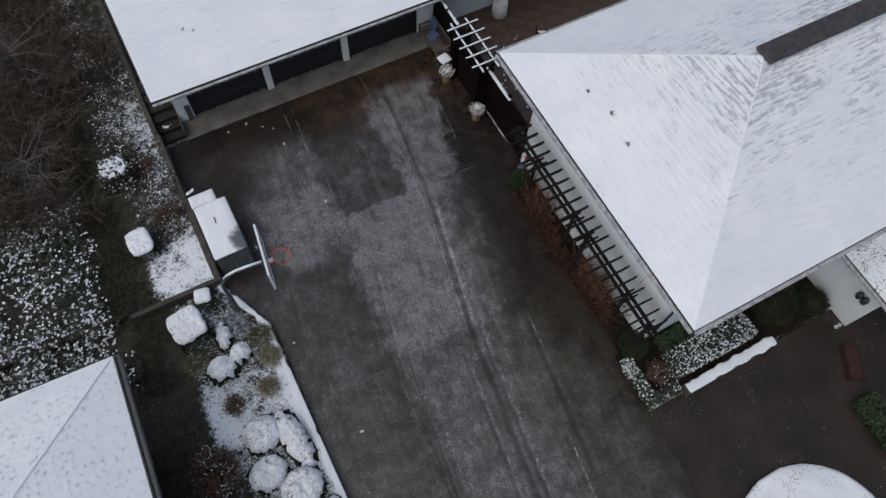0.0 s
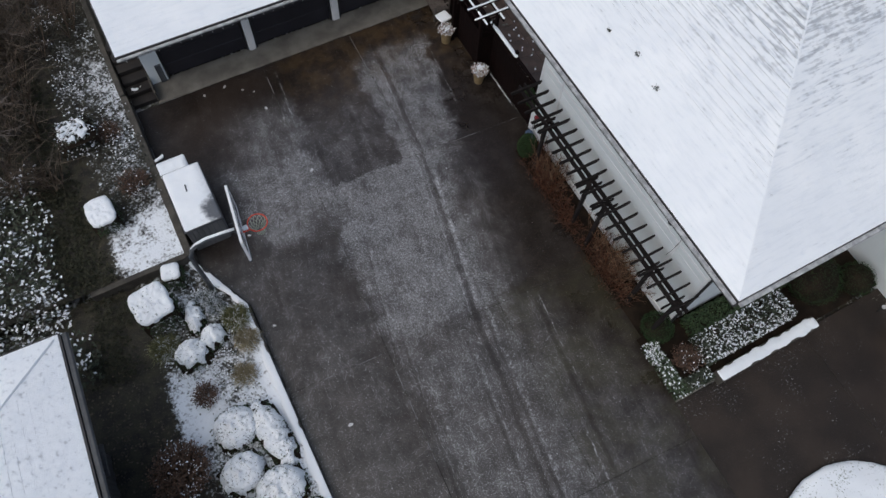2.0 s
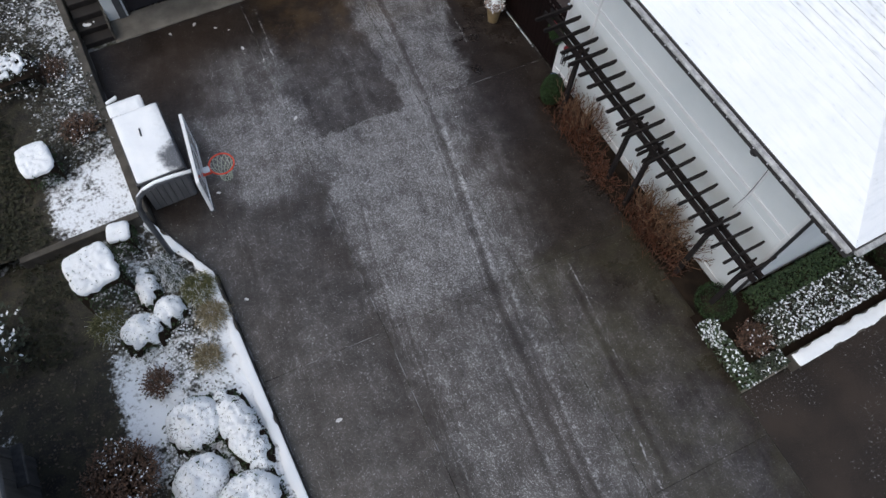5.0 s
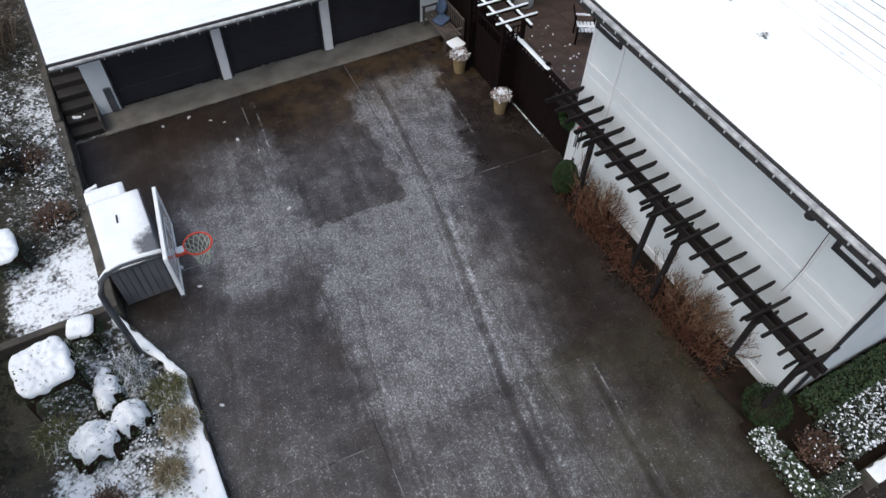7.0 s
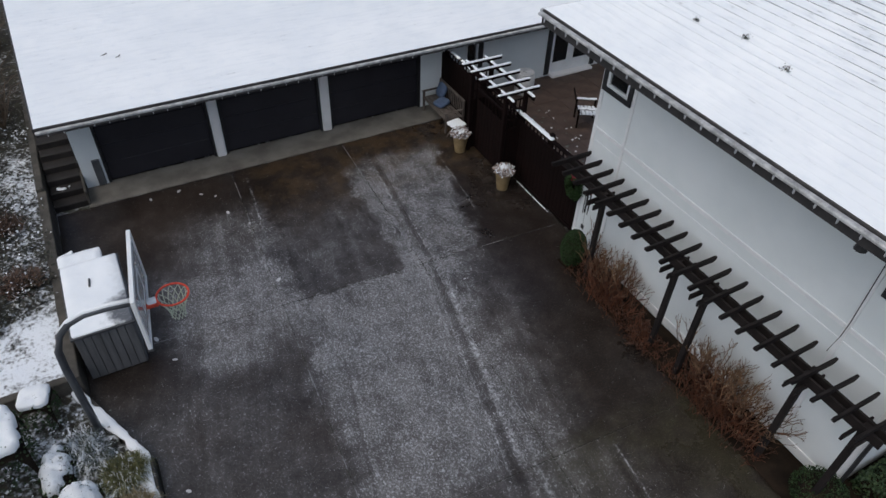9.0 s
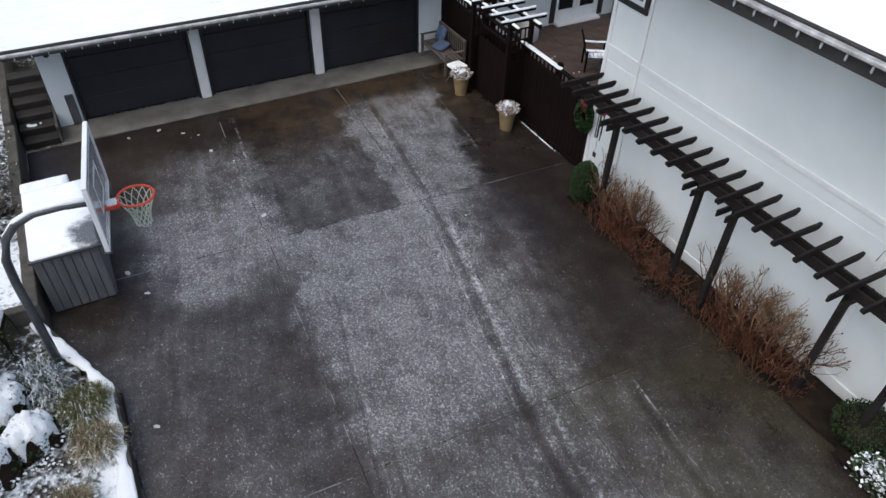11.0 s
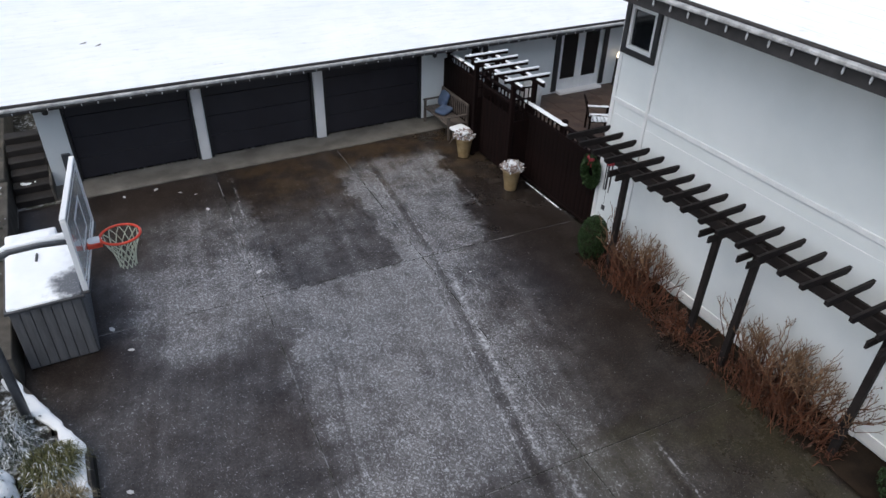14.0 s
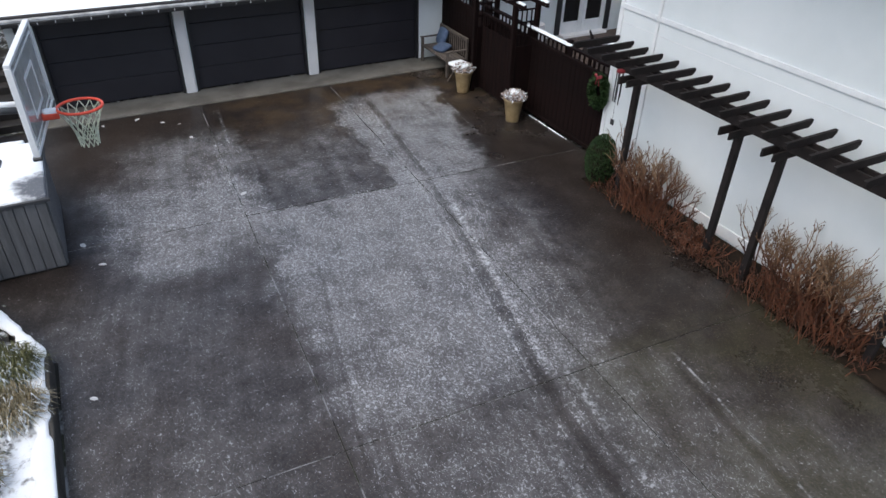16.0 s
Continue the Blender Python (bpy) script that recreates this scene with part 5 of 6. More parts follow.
hoop = thing("basketball_hoop", "basketball hoop on a bent grey pole with orange rim", "basketball hoop")
arc = [(-1.34, 10.07, 0.15), (-1.34, 10.06, 1.2), (-1.34, 10.04, 2.0), (-1.31, 10.02, 2.42), (-1.20, 9.98, 2.76), (-1.02, 9.93, 2.98), (-0.78, 9.89, 3.10), (-0.45, 9.85, 3.13), (-0.02, 9.82, 3.10)]
part("pole", tubes((arc, 0.062, 0.052), sides=10), M["pole"], hoop, "bent grey steel pole", True)
v, f = [], []
tube(v, f, [(p[0], p[1], p[2] + 0.045) for p in arc[4:]], 0.034, 0.040, 6)
part("snow", from_lists(v, f), M["snow"], hoop, "snow along the arm", True)
bturn = -math.degrees(math.atan2(0.19, 1.5))
bb = part("backboard", box(-0.018, 0.018, -0.76, 0.76, 2.90, 3.80, 0.006), M["board"], hoop, "cloudy rectangular backboard")
bb.matrix_basis = pose(0.035, 9.80, 0, 0, 0, bturn)
for y0, y1, z0, z1 in ((-0.78, 0.78, 3.80, 3.835), (-0.78, 0.78, 2.865, 2.90), (-0.785, -0.76, 2.90, 3.80), (0.76, 0.785, 2.90, 3.80)):
    part("edge_frame", box(-0.03, 0.03, y0, y1, z0, z1, 0.004), M["white_trim"], bb)
for y0, y1, z0, z1 in ((-0.3, 0.3, 3.50, 3.545), (-0.3, 0.3, 3.09, 3.13), (-0.3, -0.255, 3.13, 3.50), (0.255, 0.3, 3.13, 3.50)):
    part("target_line", box(0.0185, 0.0215, y0, y1, z0, z1), M["white_trim"], bb)
for y0, y1, z0, z1 in ((-0.70, 0.70, 3.715, 3.74), (-0.70, 0.70, 2.96, 2.985), (-0.70, -0.675, 2.985, 3.715), (0.675, 0.70, 2.985, 3.715)):
    part("border_line", box(0.0185, 0.0205, y0, y1, z0, z1), M["white_trim"], bb)
for y in (-0.66, 0.66):
    part("corner_pad", box(-0.045, 0.045, y - 0.14, y + 0.14, 2.835, 2.875, 0.01), M["dark_trim"], bb, "dark padding on the lower corner")
for y in (-0.2, 0.2):
    part("brace", box(-0.075, -0.024, y - 0.045, y + 0.045, 2.92, 3.72, 0.004), M["dark_trim"], bb)
for z in (3.02, 3.42):
    part("brace", box(-0.11, -0.077, -0.30, 0.30, z - 0.03, z + 0.03, 0.004), M["dark_trim"], bb)
part("bracket", box(0.045, 0.215, 9.72, 9.87, 2.97, 3.035, 0.008), M["rim"], hoop, "red rim bracket")
part("bracket_snow", snow_strip(0.055, 0.225, 9.735, 9.865, 3.037, 0.0, 2.2, 0.05), M["snow"], hoop, "", True)
ring = [(0.435 + 0.232 * math.cos(k * 2 * math.pi / 28), 9.80 + 0.232 * math.sin(k * 2 * math.pi / 28), 3.05) for k in range(28)]
v, f = [], []
tube(v, f, ring, 0.017, 0.017, 8, True)
part("rim", from_lists(v, f), M["rim"], hoop, "orange-red steel rim", True)
v, f = [], []
levels = [(0.232, 3.04), (0.190, 2.95), (0.155, 2.86), (0.125, 2.77), (0.108, 2.68), (0.102, 2.59)]
for s in (1, -1):
    for k in range(12):
        pts = []
        for i, (r, z) in enumerate(levels):
            a = 2 * math.pi * (k + s * i * 0.5) / 12
            pts.append((0.435 + r * math.cos(a), 9.80 + r * math.sin(a), z))
        tube(v, f, pts, 0.0070, 0.0070, 4)
part("net", from_lists(v, f), M["net"], hoop, "knotted white net")

# ---- steps beside the garage ----
steps = thing("garden_steps", "worn dark timber steps up beside the garage", "steps", kind="structure")
for k in range(6):
    part("tread", box(-1.45, -0.72, 16.98 + k * 0.34, 17.32 + k * 0.34, -0.1 if k == 0 else 0.15 * k - 0.1, 0.15 * (k + 1), 0.015), M["step"], steps)
    if k == 1:
        part("snow", snow_strip(-1.38, -1.0 + 0.05 * k, 17.02 + k * 0.34, 17.22 + k * 0.34, 0.15 * (k + 1), 0.62, k * 1.7, 0.015), M["snow"], steps, "", True)
cheek = link("stair_cheek", box(-0.72, -0.665, 16.95, 19.4, 0.0, 0.42, 0.01), M["retaining"])
tagged(cheek, "low dark cheek wall beside the steps", "wall", kind="structure")


# ---- garden shrubs ----
def dome(rx, ry, h):
    """Height of a rounded clump over its base, and how far a place lies inside its rim."""
    height = lambda x, y: h * max(0.0, 1 - (x / rx) ** 2 - (y / ry) ** 2) ** 0.33
    inside = lambda x, y: (1 - math.sqrt((x / rx) ** 2 + (y / ry) ** 2)) * min(rx, ry)
    return height, inside


def block(rx, ry, h):
    """The same for a clipped block with rounded corners."""
    def r(x, y):
        return (abs(x / rx) ** 5 + abs(y / ry) ** 5) ** 0.2

    height = lambda x, y: h * max(0.0, 1 - r(x, y) ** 14) ** 0.15
    inside = lambda x, y: (1 - r(x, y)) * min(rx, ry)
    return height, inside


def snowy_shrub(x, y, z, rx, ry, h, turn, gap, seed, label, form=dome, green="leaf", group="", snow="snow_shrub"):
    rnd = random.Random(seed)
    t = thing("snowy_shrub", label, "shrub", (x, y, z), turn, group)
    plain_height, inside = form(rx, ry, h)
    uneven = 0.04 if form is block else 0.20

    def height(a, b):
        return plain_height(a, b) * (1 + uneven * noise.noise(Vector((a * 6, b * 6, seed))) + 0.9 * uneven * noise.noise(Vector((a * 15, b * 15, seed))))

    pts = []
    n = int(900 * (rx + ry) * (h + 0.3))
    while len(pts) < n:
        px, py = rnd.uniform(-rx, rx), rnd.uniform(-ry, ry)
        if inside(px, py) > 0:
            top = height(px, py)
            pz = top * (rnd.uniform(0.1, 1.0) if inside(px, py) < 0.12 else rnd.uniform(0.9, 1.03))
            k = 1 + rnd.uniform(-0.02, 0.05)
            pts.append((px * k, py * k, pz + 0.01))
    tagged(part("foliage", leaves(pts, 0.06, 0.35, seed), M[green], t, "dark evergreen leaves"), kind="stuff")
    # dark filler under the leaves, in place of the shrub's shaded inside
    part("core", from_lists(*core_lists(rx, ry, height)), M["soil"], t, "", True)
    part("snow", snow_cap(height, -rx, rx, -ry, ry, lambda a, b: inside(a, b) - (0.06 * rx if form is block else 0.0) + (0.02 if form is block else 0.09) * noise.noise(Vector((a * 6, b * 6, seed))), 0.035, 0.05, gap + (0.06 if form is block else 0.22), seed, 9.0 if form is dome else 13.0), M["snow" if form is block else snow], t, "lumpy snow on top", True)
    return t


def core_lists(rx, ry, height, n=12):
    v, f, ids = [], [], {}
    for i in range(n + 1):
        for j in range(n + 1):
            x, y = (2 * i / n - 1) * rx * 0.93, (2 * j / n - 1) * ry * 0.93
            ids[i, j] = len(v)
            v.append((x, y, height(x, y) * 0.9))
    for i in range(n):
        for j in range(n):
            f.append((ids[i, j], ids[i + 1, j], ids[i + 1, j + 1], ids[i, j + 1]))
    return v, f


B, T = 0.24, 0.58
snowy_shrub(-2.75, 9.88, B, 0.52, 0.56, 1.10, 8, 0.10, 41, "large clipped block of shrub under smooth snow", block)
snowy_shrub(-2.10, 10.70, B, 0.27, 0.27, 0.72, -12, 0.12, 42, "small clipped block of shrub under snow", block)
snowy_shrub(-3.16, 13.10, T, 0.39, 0.48, 0.62, 4, 0.12, 43, "clipped square shrub with a snow cap", block)
snowy_shrub(-3.12, 16.0, T, 0.58, 0.54, 0.62, 4, 0.93, 44, "clipped shrub with broken snow on dark leaves", block, "leaf_snowy")
g = "snow-capped mounds in the bed"
snowy_shrub(-2.38, 8.50, B, 0.48, 0.41, 0.56, 0, 0.34, 45, "mounded shrub with torn snow cover", dome, "leaf", g)
snowy_shrub(-1.76, 8.72, B, 0.36, 0.32, 0.52, 20, 0.28, 46, "small round shrub covered with snow", dome, "leaf", g)
snowy_shrub(-2.02, 9.45, B, 0.27, 0.50, 0.45, -10, 0.36, 47, "long low shrub with torn snow", dome, "leaf", g)
snowy_shrub(-2.06, 6.25, B, 0.57, 0.55, 0.58, 0, 0.24, 48, "round mounded shrub thick with snow", dome, "leaf", g)
snowy_shrub(-2.30, 5.18, B, 0.57, 0.48, 0.58, 15, 0.20, 49, "broad round shrub under smooth snow", dome, "leaf", g)
snowy_shrub(-1.32, 5.72, B, 0.39, 0.97, 0.50, 8, 0.30, 50, "long shrub along the edging, speckled with snow", dome, "leaf", g)
snowy_shrub(-1.62, 4.42, B, 0.64, 0.57, 0.58, 0, 0.18, 51, "wide round shrub under smooth snow", dome, "leaf", g)
snowy_shrub(-1.15, 3.55, B, 0.39, 0.39, 0.40, 0, 0.35, 52, "small shrub at the bed's edge with snow", dome, "leaf", g)
snowy_shrub(-2.6, 3.3, B, 0.68, 0.68, 0.6, 0, 0.3, 53, "round shrub with a snow cover", dome, "leaf", g)


def tuft(x, y, z, r, h, n, seed, mat, label):
    """Arching grass blades from one root."""
    rnd = random.Random(seed)
    v, f = [], []
    for _ in range(int(n * 1.7)):
        a, q = rnd.uniform(0, 6.283), rnd.uniform(0, 6.283)
        reach, top = r * rnd.uniform(0.25, 0.8), h * rnd.uniform(0.3, 1.0)
        root = Vector((math.cos(q), math.sin(q), 0)) * r * 0.55 * math.sqrt(rnd.random())
        d = (Vector((math.cos(a), math.sin(a), 0)) + root * (1.6 / r)).normalized()
        s = Vector((-d.y, d.x, 0)) * 0.0055
        p0 = root
        p1 = root + d * reach * 0.5 + Vector((rnd.gauss(0, 0.03), rnd.gauss(0, 0.03), top))
        p2 = root + d * reach + Vector((rnd.gauss(0, 0.06), rnd.gauss(0, 0.06), top * rnd.uniform(0.1, 0.8)))
        k = len(v)
        v += [p0 - s, p0 + s, p1 + s, p1 - s, p2]
        f += [(k, k + 1, k + 2, k + 3), (k + 3, k + 2, k + 4)]
    t = thing("grass_tuft", label, "ornamental grass", (x, y, z))
    tagged(part("grass_clump", from_lists(v, f), M[mat], t), kind="stuff")


tuft(-1.08, 8.95, B, 0.42, 0.34, 700, 61, "grass_green", "grey-green grass tuft spilling over the edging")
tuft(-1.02, 8.28, B, 0.36, 0.32, 700, 62, "grass_dry", "straw-coloured grass tuft touched with frost")
tuft(-1.42, 7.45, B, 0.34, 0.28, 500, 63, "grass_dry", "low pale grass tuft in snow")
tuft(-2.98, 9.0, B, 0.42, 0.35, 600, 64, "grass_green", "yellow-green grassy clump beside the clipped block")
tuft(-1.62, 9.75, B, 0.36, 0.38, 420, 65, "heather", "frosted heather by the hoop's pole")
tuft(-1.45, 9.45, B, 0.30, 0.3, 380, 66, "heather", "frosted heather clump with snow")


def twig_shrub(x, y, z, r, h, n, seed, label, mat="litter", name="twiggy_shrub"):
    rnd = random.Random(seed)
    v, f, tips = [], [], []
    for _ in range(n):
        a, q = rnd.uniform(0, 6.283), r * math.sqrt(rnd.random())
        d = Vector((math.cos(a) * q, math.sin(a) * q, 0))
        top = h * rnd.uniform(0.55, 1.0) * (1 - 0.4 * (q / r) ** 2)
        pts = [d * 0.3, d * 0.7 + Vector((rnd.gauss(0, 0.03), rnd.gauss(0, 0.03), top * 0.5)), d + Vector((rnd.gauss(0, 0.05), rnd.gauss(0, 0.05), top))]
        tube(v, f, pts, 0.007, 0.003)
        tips += [pts[2], pts[1].lerp(pts[2], 0.5)]
    t = thing(name, label, "shrub", (x, y, z))
    tagged(part("twig_tangle", from_lists(v, f), M["brush"], t), kind="stuff")
    tagged(part("leaf_mass", leaves(tips, 0.05, 0.3, seed), M[mat], t), kind="stuff")


twig_shrub(-3.55, 5.85, B, 0.72, 0.85, 1300, 71, "red-brown twiggy shrub with snow flecks", "shrub_brown")
twig_shrub(-2.15, 13.9, T, 0.45, 0.4, 350, 72, "low reddish shrub on the terrace")
twig_shrub(-2.3, 15.9, T, 0.4, 0.35, 260, 73, "low brown twiggy shrub on the terrace")
twig_shrub(-2.45, 7.4, B, 0.35, 0.3, 240, 74, "low dark twiggy shrub in the snow")


def scatter(name, label, category, n, size, region, height, mat, seed, flat=0.55):
    rnd = random.Random(seed)
    pts = []
    while len(pts) < n:
        x, y = rnd.uniform(region[0], region[1]), rnd.uniform(region[2], region[3])
        q = noise.noise(Vector((x * 0.8, y * 0.8, seed)))
        rim = min(x - region[0], region[1] - x, y - region[2], region[3] - y)
        if q + rnd.uniform(-0.5, 0.5) > -0.25 + max(0.0, 0.55 - rim) * 1.2:
            pts.append((x, y, height(x, y, q, rnd)))
    return tagged(link(name, leaves(pts, size, flat, seed), M[mat]), label, category, kind="stuff")


def soil_z(x, y):
    return (0.60 + max(0, -5 - x) * 0.06) if y > 11.24 else (0.28 + max(0, -9 - x) * 0.06)


scatter("leafy_groundcover", "broad evergreen leaves loaded with flecks of snow", "groundcover", 15000, 0.105, (-13.5, -4.4, 8.8, 15.8), lambda x, y, q, r: soil_z(x, y) + 0.35 + 0.35 * q + r.uniform(-0.25, 0.2), "leaf_snowy", 81)
scatter("leafy_groundcover", "low dark leaves with scattered snow on the terrace", "groundcover", 3600, 0.07, (-3.4, -1.5, 12.8, 21.5), lambda x, y, q, r: soil_z(x, y) + r.uniform(0.03, 0.16), "terrace_leaf", 82)
scatter("leafy_groundcover", "dark mossy leaves along the path", "groundcover", 3500, 0.09, (-4.9, -3.4, 8.6, 19.0), lambda x, y, q, r: soil_z(x, y) + r.uniform(0.02, 0.10), "leaf_dark", 83)
scatter("leafy_groundcover", "frozen leaf litter and small plants in the bed", "groundcover", 2600, 0.06, (-3.2, -0.9, 3.0, 10.6), lambda x, y, q, r: soil_z(x, y) + r.uniform(0.0, 0.10) if x < kerb_x(y) - 0.12 else 0.29, "heather", 84)
scatter("leafy_groundcover", "leaf litter below the neighbouring eave", "groundcover", 800, 0.07, (-5.2, -3.3, -2.0, 9.0), lambda x, y, q, r: soil_z(x, y) + r.uniform(0.0, 0.08), "brush", 85)


def thicket(region, count, seed, label):
    """A tangle of bare arching branches that nobody could count."""
    rnd = random.Random(seed)
    v, f = [], []
    for _ in range(count):
        x, y = rnd.uniform(region[0], region[1]), rnd.uniform(region[2], region[3])
        z = soil_z(x, y)
        h = rnd.uniform(0.9, 2.6)
        for _ in range(9):
            a = rnd.uniform(0, 6.283)
            L = h * rnd.uniform(0.5, 1.0)
            d = Vector((math.cos(a), math.sin(a), 0)) * L * rnd.uniform(0.4, 1.0)
            p0 = Vector((x, y, z))
            p1 = p0 + d * 0.35 + Vector((0, 0, L * 0.6))
            p2 = p0 + d + Vector((rnd.gauss(0, 0.1), rnd.gauss(0, 0.1), L * rnd.uniform(0.5, 0.95)))
            tube(v, f, [p0, p1, p2], rnd.uniform(0.010, 0.022), 0.004)
            for _ in range(5):
                q = p1.lerp(p2, rnd.random())
                e = q + Vector((rnd.gauss(0, 0.22), rnd.gauss(0, 0.22), rnd.gauss(0.1, 0.16)))
                tube(v, f, [q, e], 0.006, 0.003)
    return tagged(link("bare_thicket", from_lists(v, f), M["brush"]), label, "thicket", kind="stuff")


thicket((-14.0, -3.9, 14.2, 27.0), 620, 91, "tangled thicket of bare brown branches")
thicket((-3.9, -1.9, 19.5, 27.0), 45, 92, "bare brown brush beside the garage")


def bare_tree(x, y, h, seed, label):
    rnd = random.Random(seed)
    t = thing("bare_tree", label, "tree", (x, y, soil_z(x, y)))
    v, f = [], []
    trunk = [Vector((0, 0, -0.1)), Vector((0.1, 0.05, h * 0.3)), Vector((0.05, 0.15, h * 0.6)), Vector((0.15, 0.1, h))]
    tube(v, f, trunk, 0.07, 0.02, 6)
    part("trunk", from_lists(v, f), M["bench"], t)
    v, f = [], []
    for _ in range(26):
        p = trunk[0].lerp(trunk[3], rnd.uniform(0.25, 1))
        a, L = rnd.uniform(0, 6.283), rnd.uniform(0.8, 1.9)
        e = p + Vector((math.cos(a) * L, math.sin(a) * L, L * rnd.uniform(0.1, 0.6)))
        m = p.lerp(e, 0.5) + Vector((rnd.gauss(0, 0.1), rnd.gauss(0, 0.1), 0.1))
        tube(v, f, [p, m, e], 0.022, 0.006)
        for _ in range(8):
            q = m.lerp(e, rnd.random())
            tube(v, f, [q, q + Vector((rnd.gauss(0, 0.3), rnd.gauss(0, 0.3), rnd.gauss(0.12, 0.15)))], 0.008, 0.003)
    tagged(part("branch_tangle", from_lists(v, f), M["bench"], t, "pale bare branches"), kind="stuff")


bare_tree(-5.2, 15.8, 2.6, 95, "small bare tree with pale branches in the thicket")
bare_tree(-7.4, 17.6, 3.0, 96, "bare tree rising from the brown thicket")
bare_tree(-4.6, 20.2, 3.0, 97, "leafless tree beside the garage roof")

# ---- neighbouring house ----
nb = thing("neighbouring_house", "neighbouring house with a snow-covered hip roof", "house", (-4.20, 8.82, 0), -2.4)
NE, NL, NW, NRZ = 3.70, 11.0, 8.0, 4.75
cs = [(0, 0, NE), (0, -NL, NE), (-NW, -NL, NE), (-NW, 0, NE)]
r0, r1 = (-NW / 2, -NW / 2, NRZ), (-NW / 2, -NL + NW / 2, NRZ)
for a, b, c, d in ((cs[3], cs[0], r0, r0), (cs[0], cs[1], r1, r0), (cs[1], cs[2], r1, r1), (cs[2], cs[3], r0, r1)):
    ob = part("roof", deck([b, a, c] if c == d else [b, a, d, c]), M["shingle"], nb)
    part("snow", courses(b, a, d, c, 22, 0.014), M["snow_far"], ob, "snow in courses over shingles")
part("hip_snow", ridge_roll([(-0.1, -0.1, NE + 0.03), (r0[0], r0[1], NRZ + 0.01)], 0.04), M["snow"], nb)
part("fascia", box(-0.0, 0.045, -NL, 0.0, NE - 0.22, NE - 0.01, 0.005), M["fascia"], nb)
part("gutter", box(0.05, 0.17, -NL, 0.02, NE - 0.15, NE - 0.04, 0.02), M["shed_dark"], nb, "dark gutter")
part("fascia", box(-NW, 0.0, 0.0, 0.045, NE - 0.22, NE - 0.01, 0.005), M["fascia"], nb)
part("wall", box(-NW + 0.55, -0.75, -NL + 0.5, -1.75, 0.0, NE - 0.05), M["nb_wall"], nb, "grey-brown board wall")
for k in range(8):
    part("wall_board", box(-0.75, -0.73, -1.95 - k * 0.42, -1.78 - k * 0.42, 0.0, NE - 0.06, 0.004), M["nb_wall"], nb)
part("window_ledge", box(-0.75, -0.55, -2.5, -1.70, 1.05, 1.15, 0.02), M["nb_wall"], nb, "weathered ledge round the wall's corner")

# ---- front bed by the house ----
fbed = link("front_bed", grid_sheet(8.16, 16.0, 1.80, 3.62, 0.12, lambda x, y: 0.10 + rough(x, y, 0.6)), M["soil"], smooth=True)
tagged(fbed, "dark soil bed along the house front", "soil bed", kind="structure")


def hedge(x0, x1, y0, y1, h, seed, label, mat="leaf_hedge"):
    rnd = random.Random(seed)
    t = thing("low_hedge", label, "hedge", (0, 0, 0))
    # dark block behind the leaves stands in for shade within the hedge
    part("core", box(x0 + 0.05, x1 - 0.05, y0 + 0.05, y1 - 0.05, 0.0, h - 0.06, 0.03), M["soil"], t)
    pts = []
    for _ in range(int(900 * ((x1 - x0) * (y1 - y0) + h * (x1 - x0 + y1 - y0)) + 200)):
        x, y, z = rnd.uniform(x0, x1), rnd.uniform(y0, y1), h + rnd.uniform(-0.06, 0.05)
        if rnd.random() < 0.5:
            z = rnd.uniform(0.03, h)
            if rnd.random() < (x1 - x0) / (x1 - x0 + y1 - y0):
                y = y0 + rnd.uniform(-0.03, 0.05) if rnd.random() < 0.5 else y1 + rnd.uniform(-0.05, 0.03)
            else:
                x = x0 + rnd.uniform(-0.03, 0.05) if rnd.random() < 0.5 else x1 + rnd.uniform(-0.05, 0.03)
        pts.append((x, y, z))
    tagged(part("foliage", leaves(pts, 0.07, 0.35, seed), M[mat], t), kind="stuff")


hedge(8.16, 8.50, 1.80, 3.35, 0.34, 101, "low clipped green hedge at the drive's corner")
hedge(8.52, 9.32, 1.80, 2.12, 0.32, 102, "low hedge with snow along the bed's front", "leaf_snowy")
hedge(9.4, 12.3, 2.15, 2.95, 0.55, 103, "broad dark shrub bed flecked with snow", "leaf_snowy")
hedge(9.5, 13.0, 2.98, 3.5, 0.5, 104, "dark green hedge against the house front", "leaf")
twig_shrub(8.95, 2.55, 0.1, 0.38, 0.6, 420, 105, "red-brown twiggy shrub inside the low hedge")
clipped_bush("big dark round bush at the house front", 13.4, 2.75, 0.75, 1.1, 106, 2600)
clipped_bush("dark round bush beside the porch wall", 14.6, 2.2, 0.5, 0.8, 107, 1500)
low_wall = thing("low_wall", "low wall with a smooth strip of snow on top", "wall")
part("wall", box(9.42, 12.72, 1.60, 1.93, -0.05, 0.38, 0.012), M["retaining"], low_wall)
part("snow", snow_cap(lambda x, y: 0.38, 9.40, 12.74, 1.58, 1.95, lambda x, y: min(x - 9.40, 12.74 - x, y - 1.60 - 0.06 * noise.noise(Vector((x * 3, 2, 1))), 1.93 - y + 0.07 * noise.noise(Vector((x * 3.5, 7, 1)))), 0.03, 0.04, 0.22, 5.0, 9.0), M["snow"], low_wall, "strip of snow with ragged edges", True)
part("edging_stone", box(8.16, 9.40, 1.74, 1.80, -0.05, 0.12, 0.012), M["apron"], low_wall)

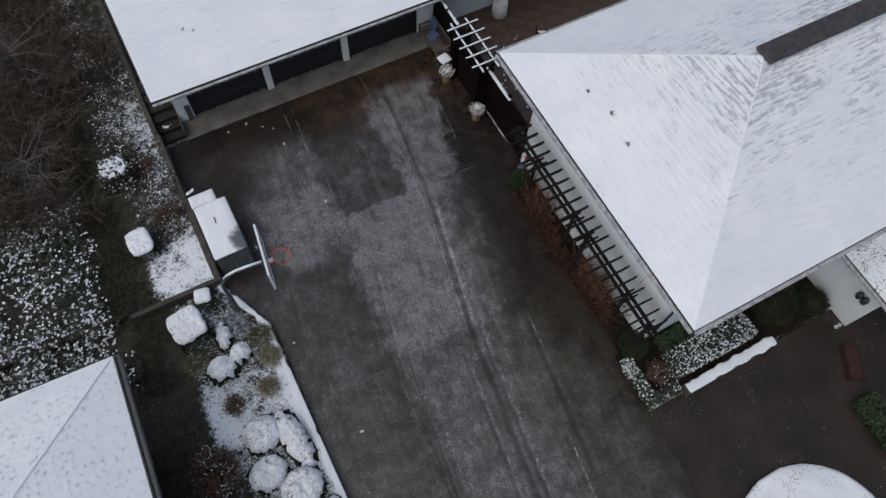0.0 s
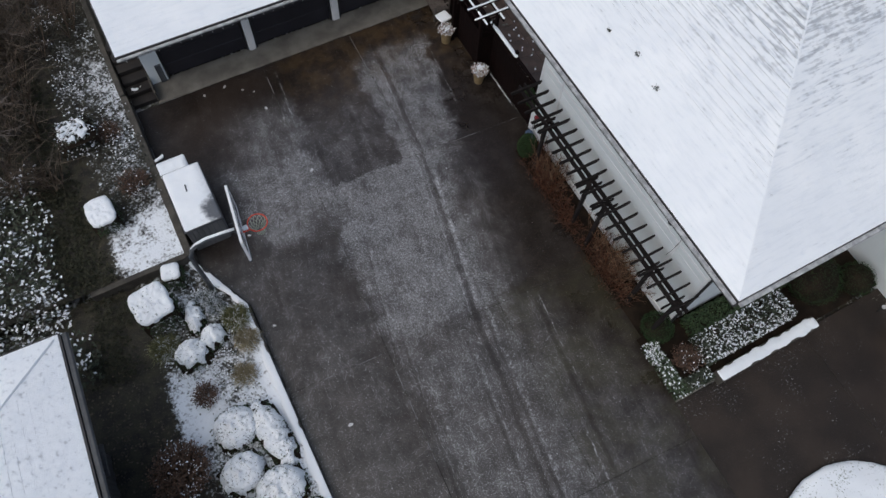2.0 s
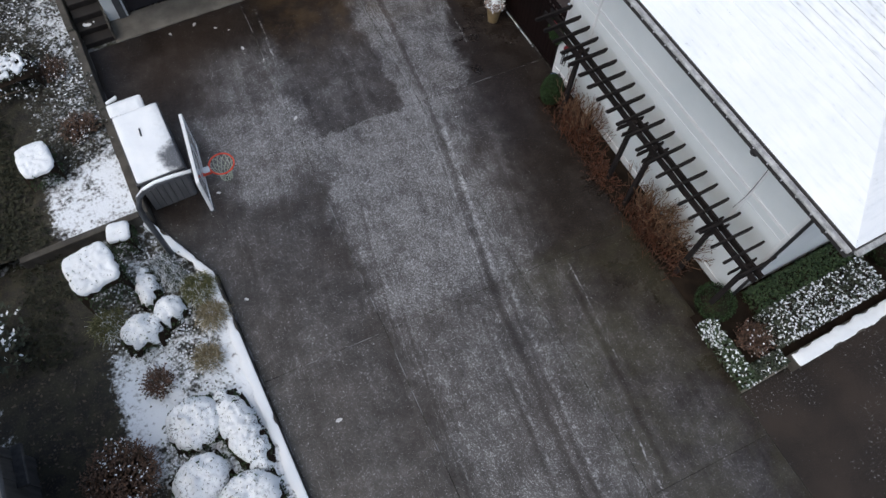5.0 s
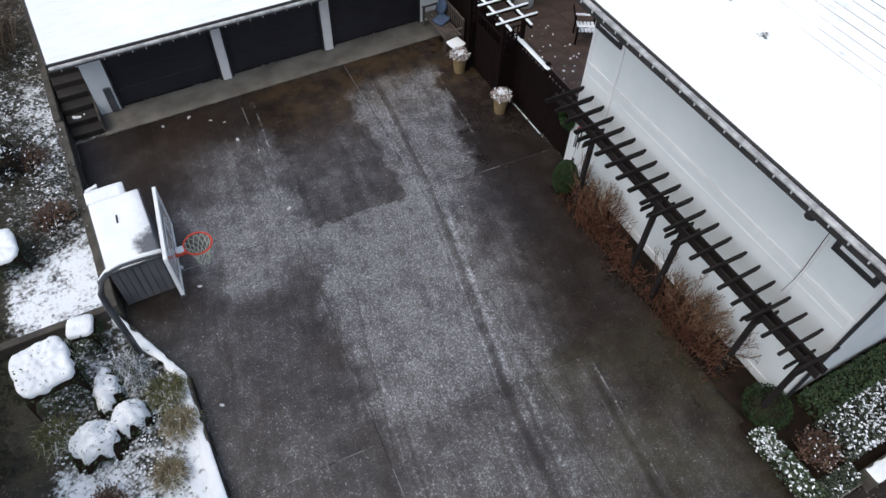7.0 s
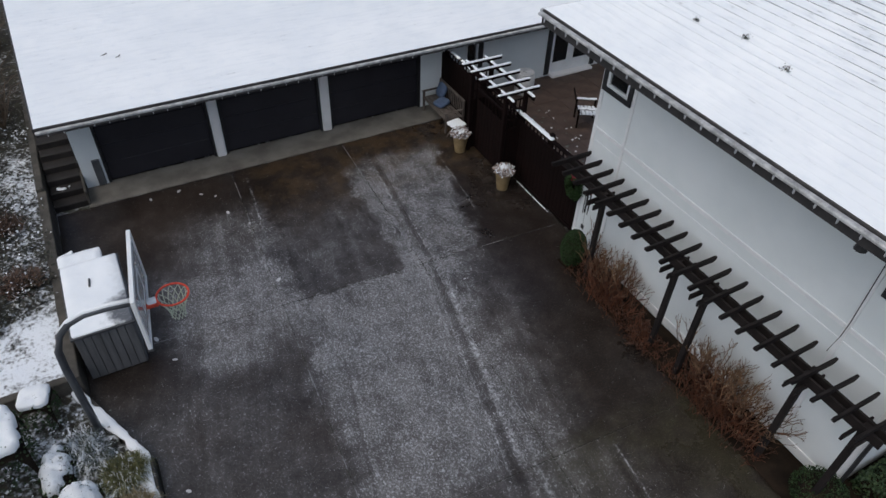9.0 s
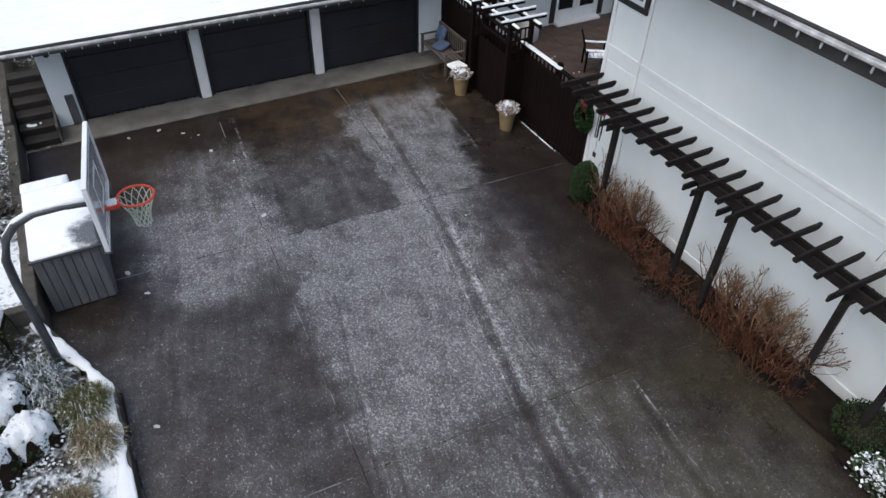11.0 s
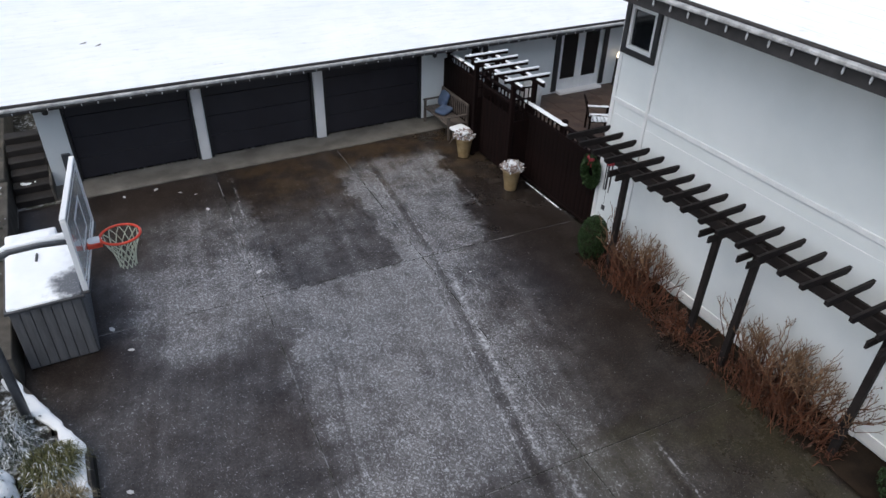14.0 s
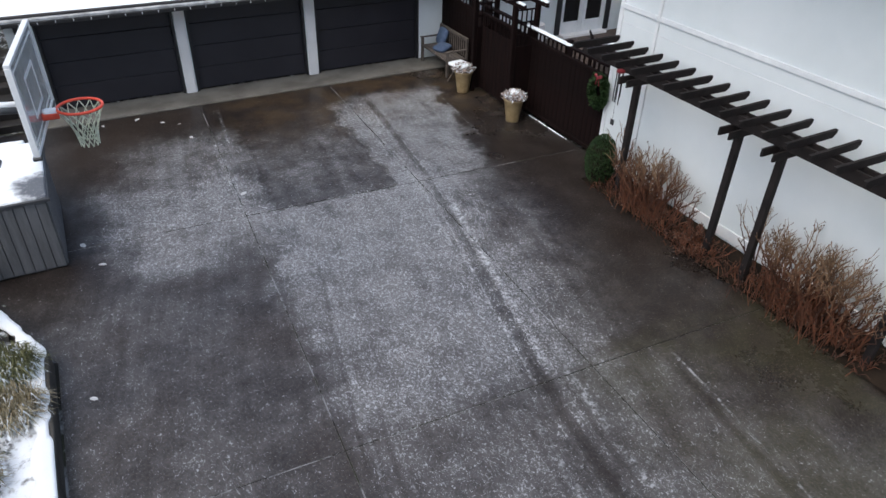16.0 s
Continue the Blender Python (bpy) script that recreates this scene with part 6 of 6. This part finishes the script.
# ---- porch wing ----
wing = thing("porch_wing", "single-storey wing with a white wall and snowy roof", "house wing")
part("wall", box(15.25, 15.45, 1.08, 3.62, -0.1, 2.42), M["white"], wing, "white stucco wall")
part("wall", box(15.45, 22.0, 1.08, 1.28, -0.1, 2.42), M["rust"], wing, "dark red-brown front")
d4 = [(14.95, 0.85, 2.45), (14.95, 3.62, 2.45), (22.0, 3.62, 4.4), (22.0, 0.85, 4.4)]
ob = part("roof", deck([d4[0], d4[3], d4[2], d4[1]]), M["shingle"], wing)
part("snow", courses(d4[1], d4[0], d4[3], d4[2], 26, 0.03), M["snow_patchy"], ob, "thin torn snow over the shingles")
part("gutter", box(14.84, 14.94, 0.85, 3.62, 2.32, 2.43, 0.02), M["gutter"], wing)
for y in (1.42, 1.62):
    part("sconce", lathe([(0.02, 1.72), (0.09, 1.66), (0.11, 1.55), (0.09, 1.44), (0.02, 1.40)], 12), M["dark_trim"], wing, "round black wall lamp", True).matrix_basis = pose(15.16, y, 0)
trough = thing("timber_trough", "red-brown timber trough on the wet drive", "trough", (14.55, 0.1, 0.0), 62)
for a, b, c, e in ((-0.55, 0.55, -0.22, -0.19), (-0.55, 0.55, 0.19, 0.22), (-0.55, -0.52, -0.19, 0.19), (0.52, 0.55, -0.19, 0.19)):
    part("side_board", box(a, b, c, e, 0.0, 0.3, 0.006), M["rust"], trough)
part("soil", box(-0.52, 0.52, -0.19, 0.19, 0.0, 0.24), M["rust"], trough)
for x, y in ((15.0, 0.95), (15.15, 1.25 - 0.3)):
    s = thing("path_light", "small white path light by the porch", "path light", (x - 0.25, y + 0.25, 0), group="path lights by the porch")
    part("stake", tubes(([(0, 0, 0), (0, 0, 0.3)], 0.012, 0.012), sides=6), M["dark_trim"], s)
    part("cap", lathe([(0.03, 0.28), (0.07, 0.32), (0.05, 0.36), (0.01, 0.38)], 10), M["pot_white"], s)

# snowy island in the drive
def island_in(x, y):
    return (1 - math.sqrt(((x - 10.15) / 2.30) ** 2 + ((y + 3.45) / 2.2) ** 2)) * 2.2


isl = thing("drive_island", "round raised lawn island under patchy snow", "lawn island", kind="structure")
part("lawn", snow_cap(lambda x, y: 0.12 + 0.12 * min(1, max(0, island_in(x, y))), 7.9, 12.8, -5.7, -1.2, island_in, 0.05, 0.10, 0.0, 3.0, 1.5), M["snow_lawn"], isl, "snow over grass", True)
hedge(13.65, 14.4, -3.4, -0.9, 0.4, 108, "strip of dark green hedge beside the drive", "leaf")

# ---- string lights under the eaves ----
def light_string(label, a, b, count, size=1.0):
    t = thing("light_string", label, "string lights")
    a, b = Vector(a), Vector(b)
    v, f = [], []
    pts = []
    for i in range(count * 2 + 1):
        p = a.lerp(b, i / (count * 2))
        pts.append(p - Vector((0, 0, 0.006 if i % 2 else 0.0)))
    tube(v, f, pts, 0.006, 0.006, 4)
    part("wire", from_lists(v, f), M["dark_trim"], t)
    first = None
    for i in range(count):
        p = a.lerp(b, (i + 0.5) / count)
        if first is None:
            first = part("bulb", lathe([(0.010, 0.012), (0.011, -0.015), (0.016, -0.03), (0.015, -0.075), (0.004, -0.095)], 8), M["bulb"], t)
            first.matrix_basis = pose(*p)
        else:
            share(first, "bulb", t, p)
    first.data.transform(Matrix.Scale(size, 4))


light_string("unlit bulbs strung along the garage gutter", (-1.1, 16.79, 2.16), (14.0, 16.79, 2.17), 48, 0.55)
light_string("unlit bulbs strung along the house gutter", (7.955, 2.56, 5.325), (7.955, 11.65, 5.325), 27)
light_string("unlit bulbs strung along the front gutter", (7.92, 2.595, 5.325), (15.0, 2.595, 5.325), 21)

# twigs and leaves blown onto the roofs
for x, y, z, s in ((0.72, 18.95, 2.72, 71), (1.0, 18.8, 2.69, 72)):
    rnd = random.Random(s)
    ob = link("fallen_twig", tubes(([(0, 0, 0.02), (0.08, 0.03, 0.03), (0.15, 0.01, 0.02)], 0.014, 0.006), ([(0.08, 0.03, 0.03), (0.11, 0.09, 0.03)], 0.010, 0.004), sides=5), M["dark_trim"])
    ob.matrix_basis = pose(x, y, z, 0, 0, s * 13)
    tagged(ob, "dark twig lying on the snowy garage roof", "twig", "twigs on the roof")

def moss_clump(x, y, spread, seed, label):
    """Moss and needles caught on the shingles, poking out of the snow."""
    rnd = random.Random(seed)
    pts = []
    for _ in range(46):
        px, py = rnd.gauss(0, spread * 0.7), rnd.gauss(0, spread * 1.2)
        pts.append((px, py, px * ROOF_RISE + rnd.uniform(-0.01, 0.03)))
    t = thing("moss_clump", label, "moss", (x, y, E0 + (x - EL) * ROOF_RISE + 0.02), group="moss on the house roof")
    tagged(part("moss_tuft", leaves(pts, 0.026, 0.4, seed), M["leaf_dark"], t), kind="stuff")


ROOF_RISE = (RZ - E0) / (AX - EL)
moss_clump(9.12, 9.05, 0.026, 301, "dark clump of moss poking out of the roof snow")
moss_clump(9.12, 7.26, 0.032, 302, "dark mossy patch melting through the roof snow")
moss_clump(9.24, 8.18, 0.03, 303, "faint mossy patch half under the roof snow")
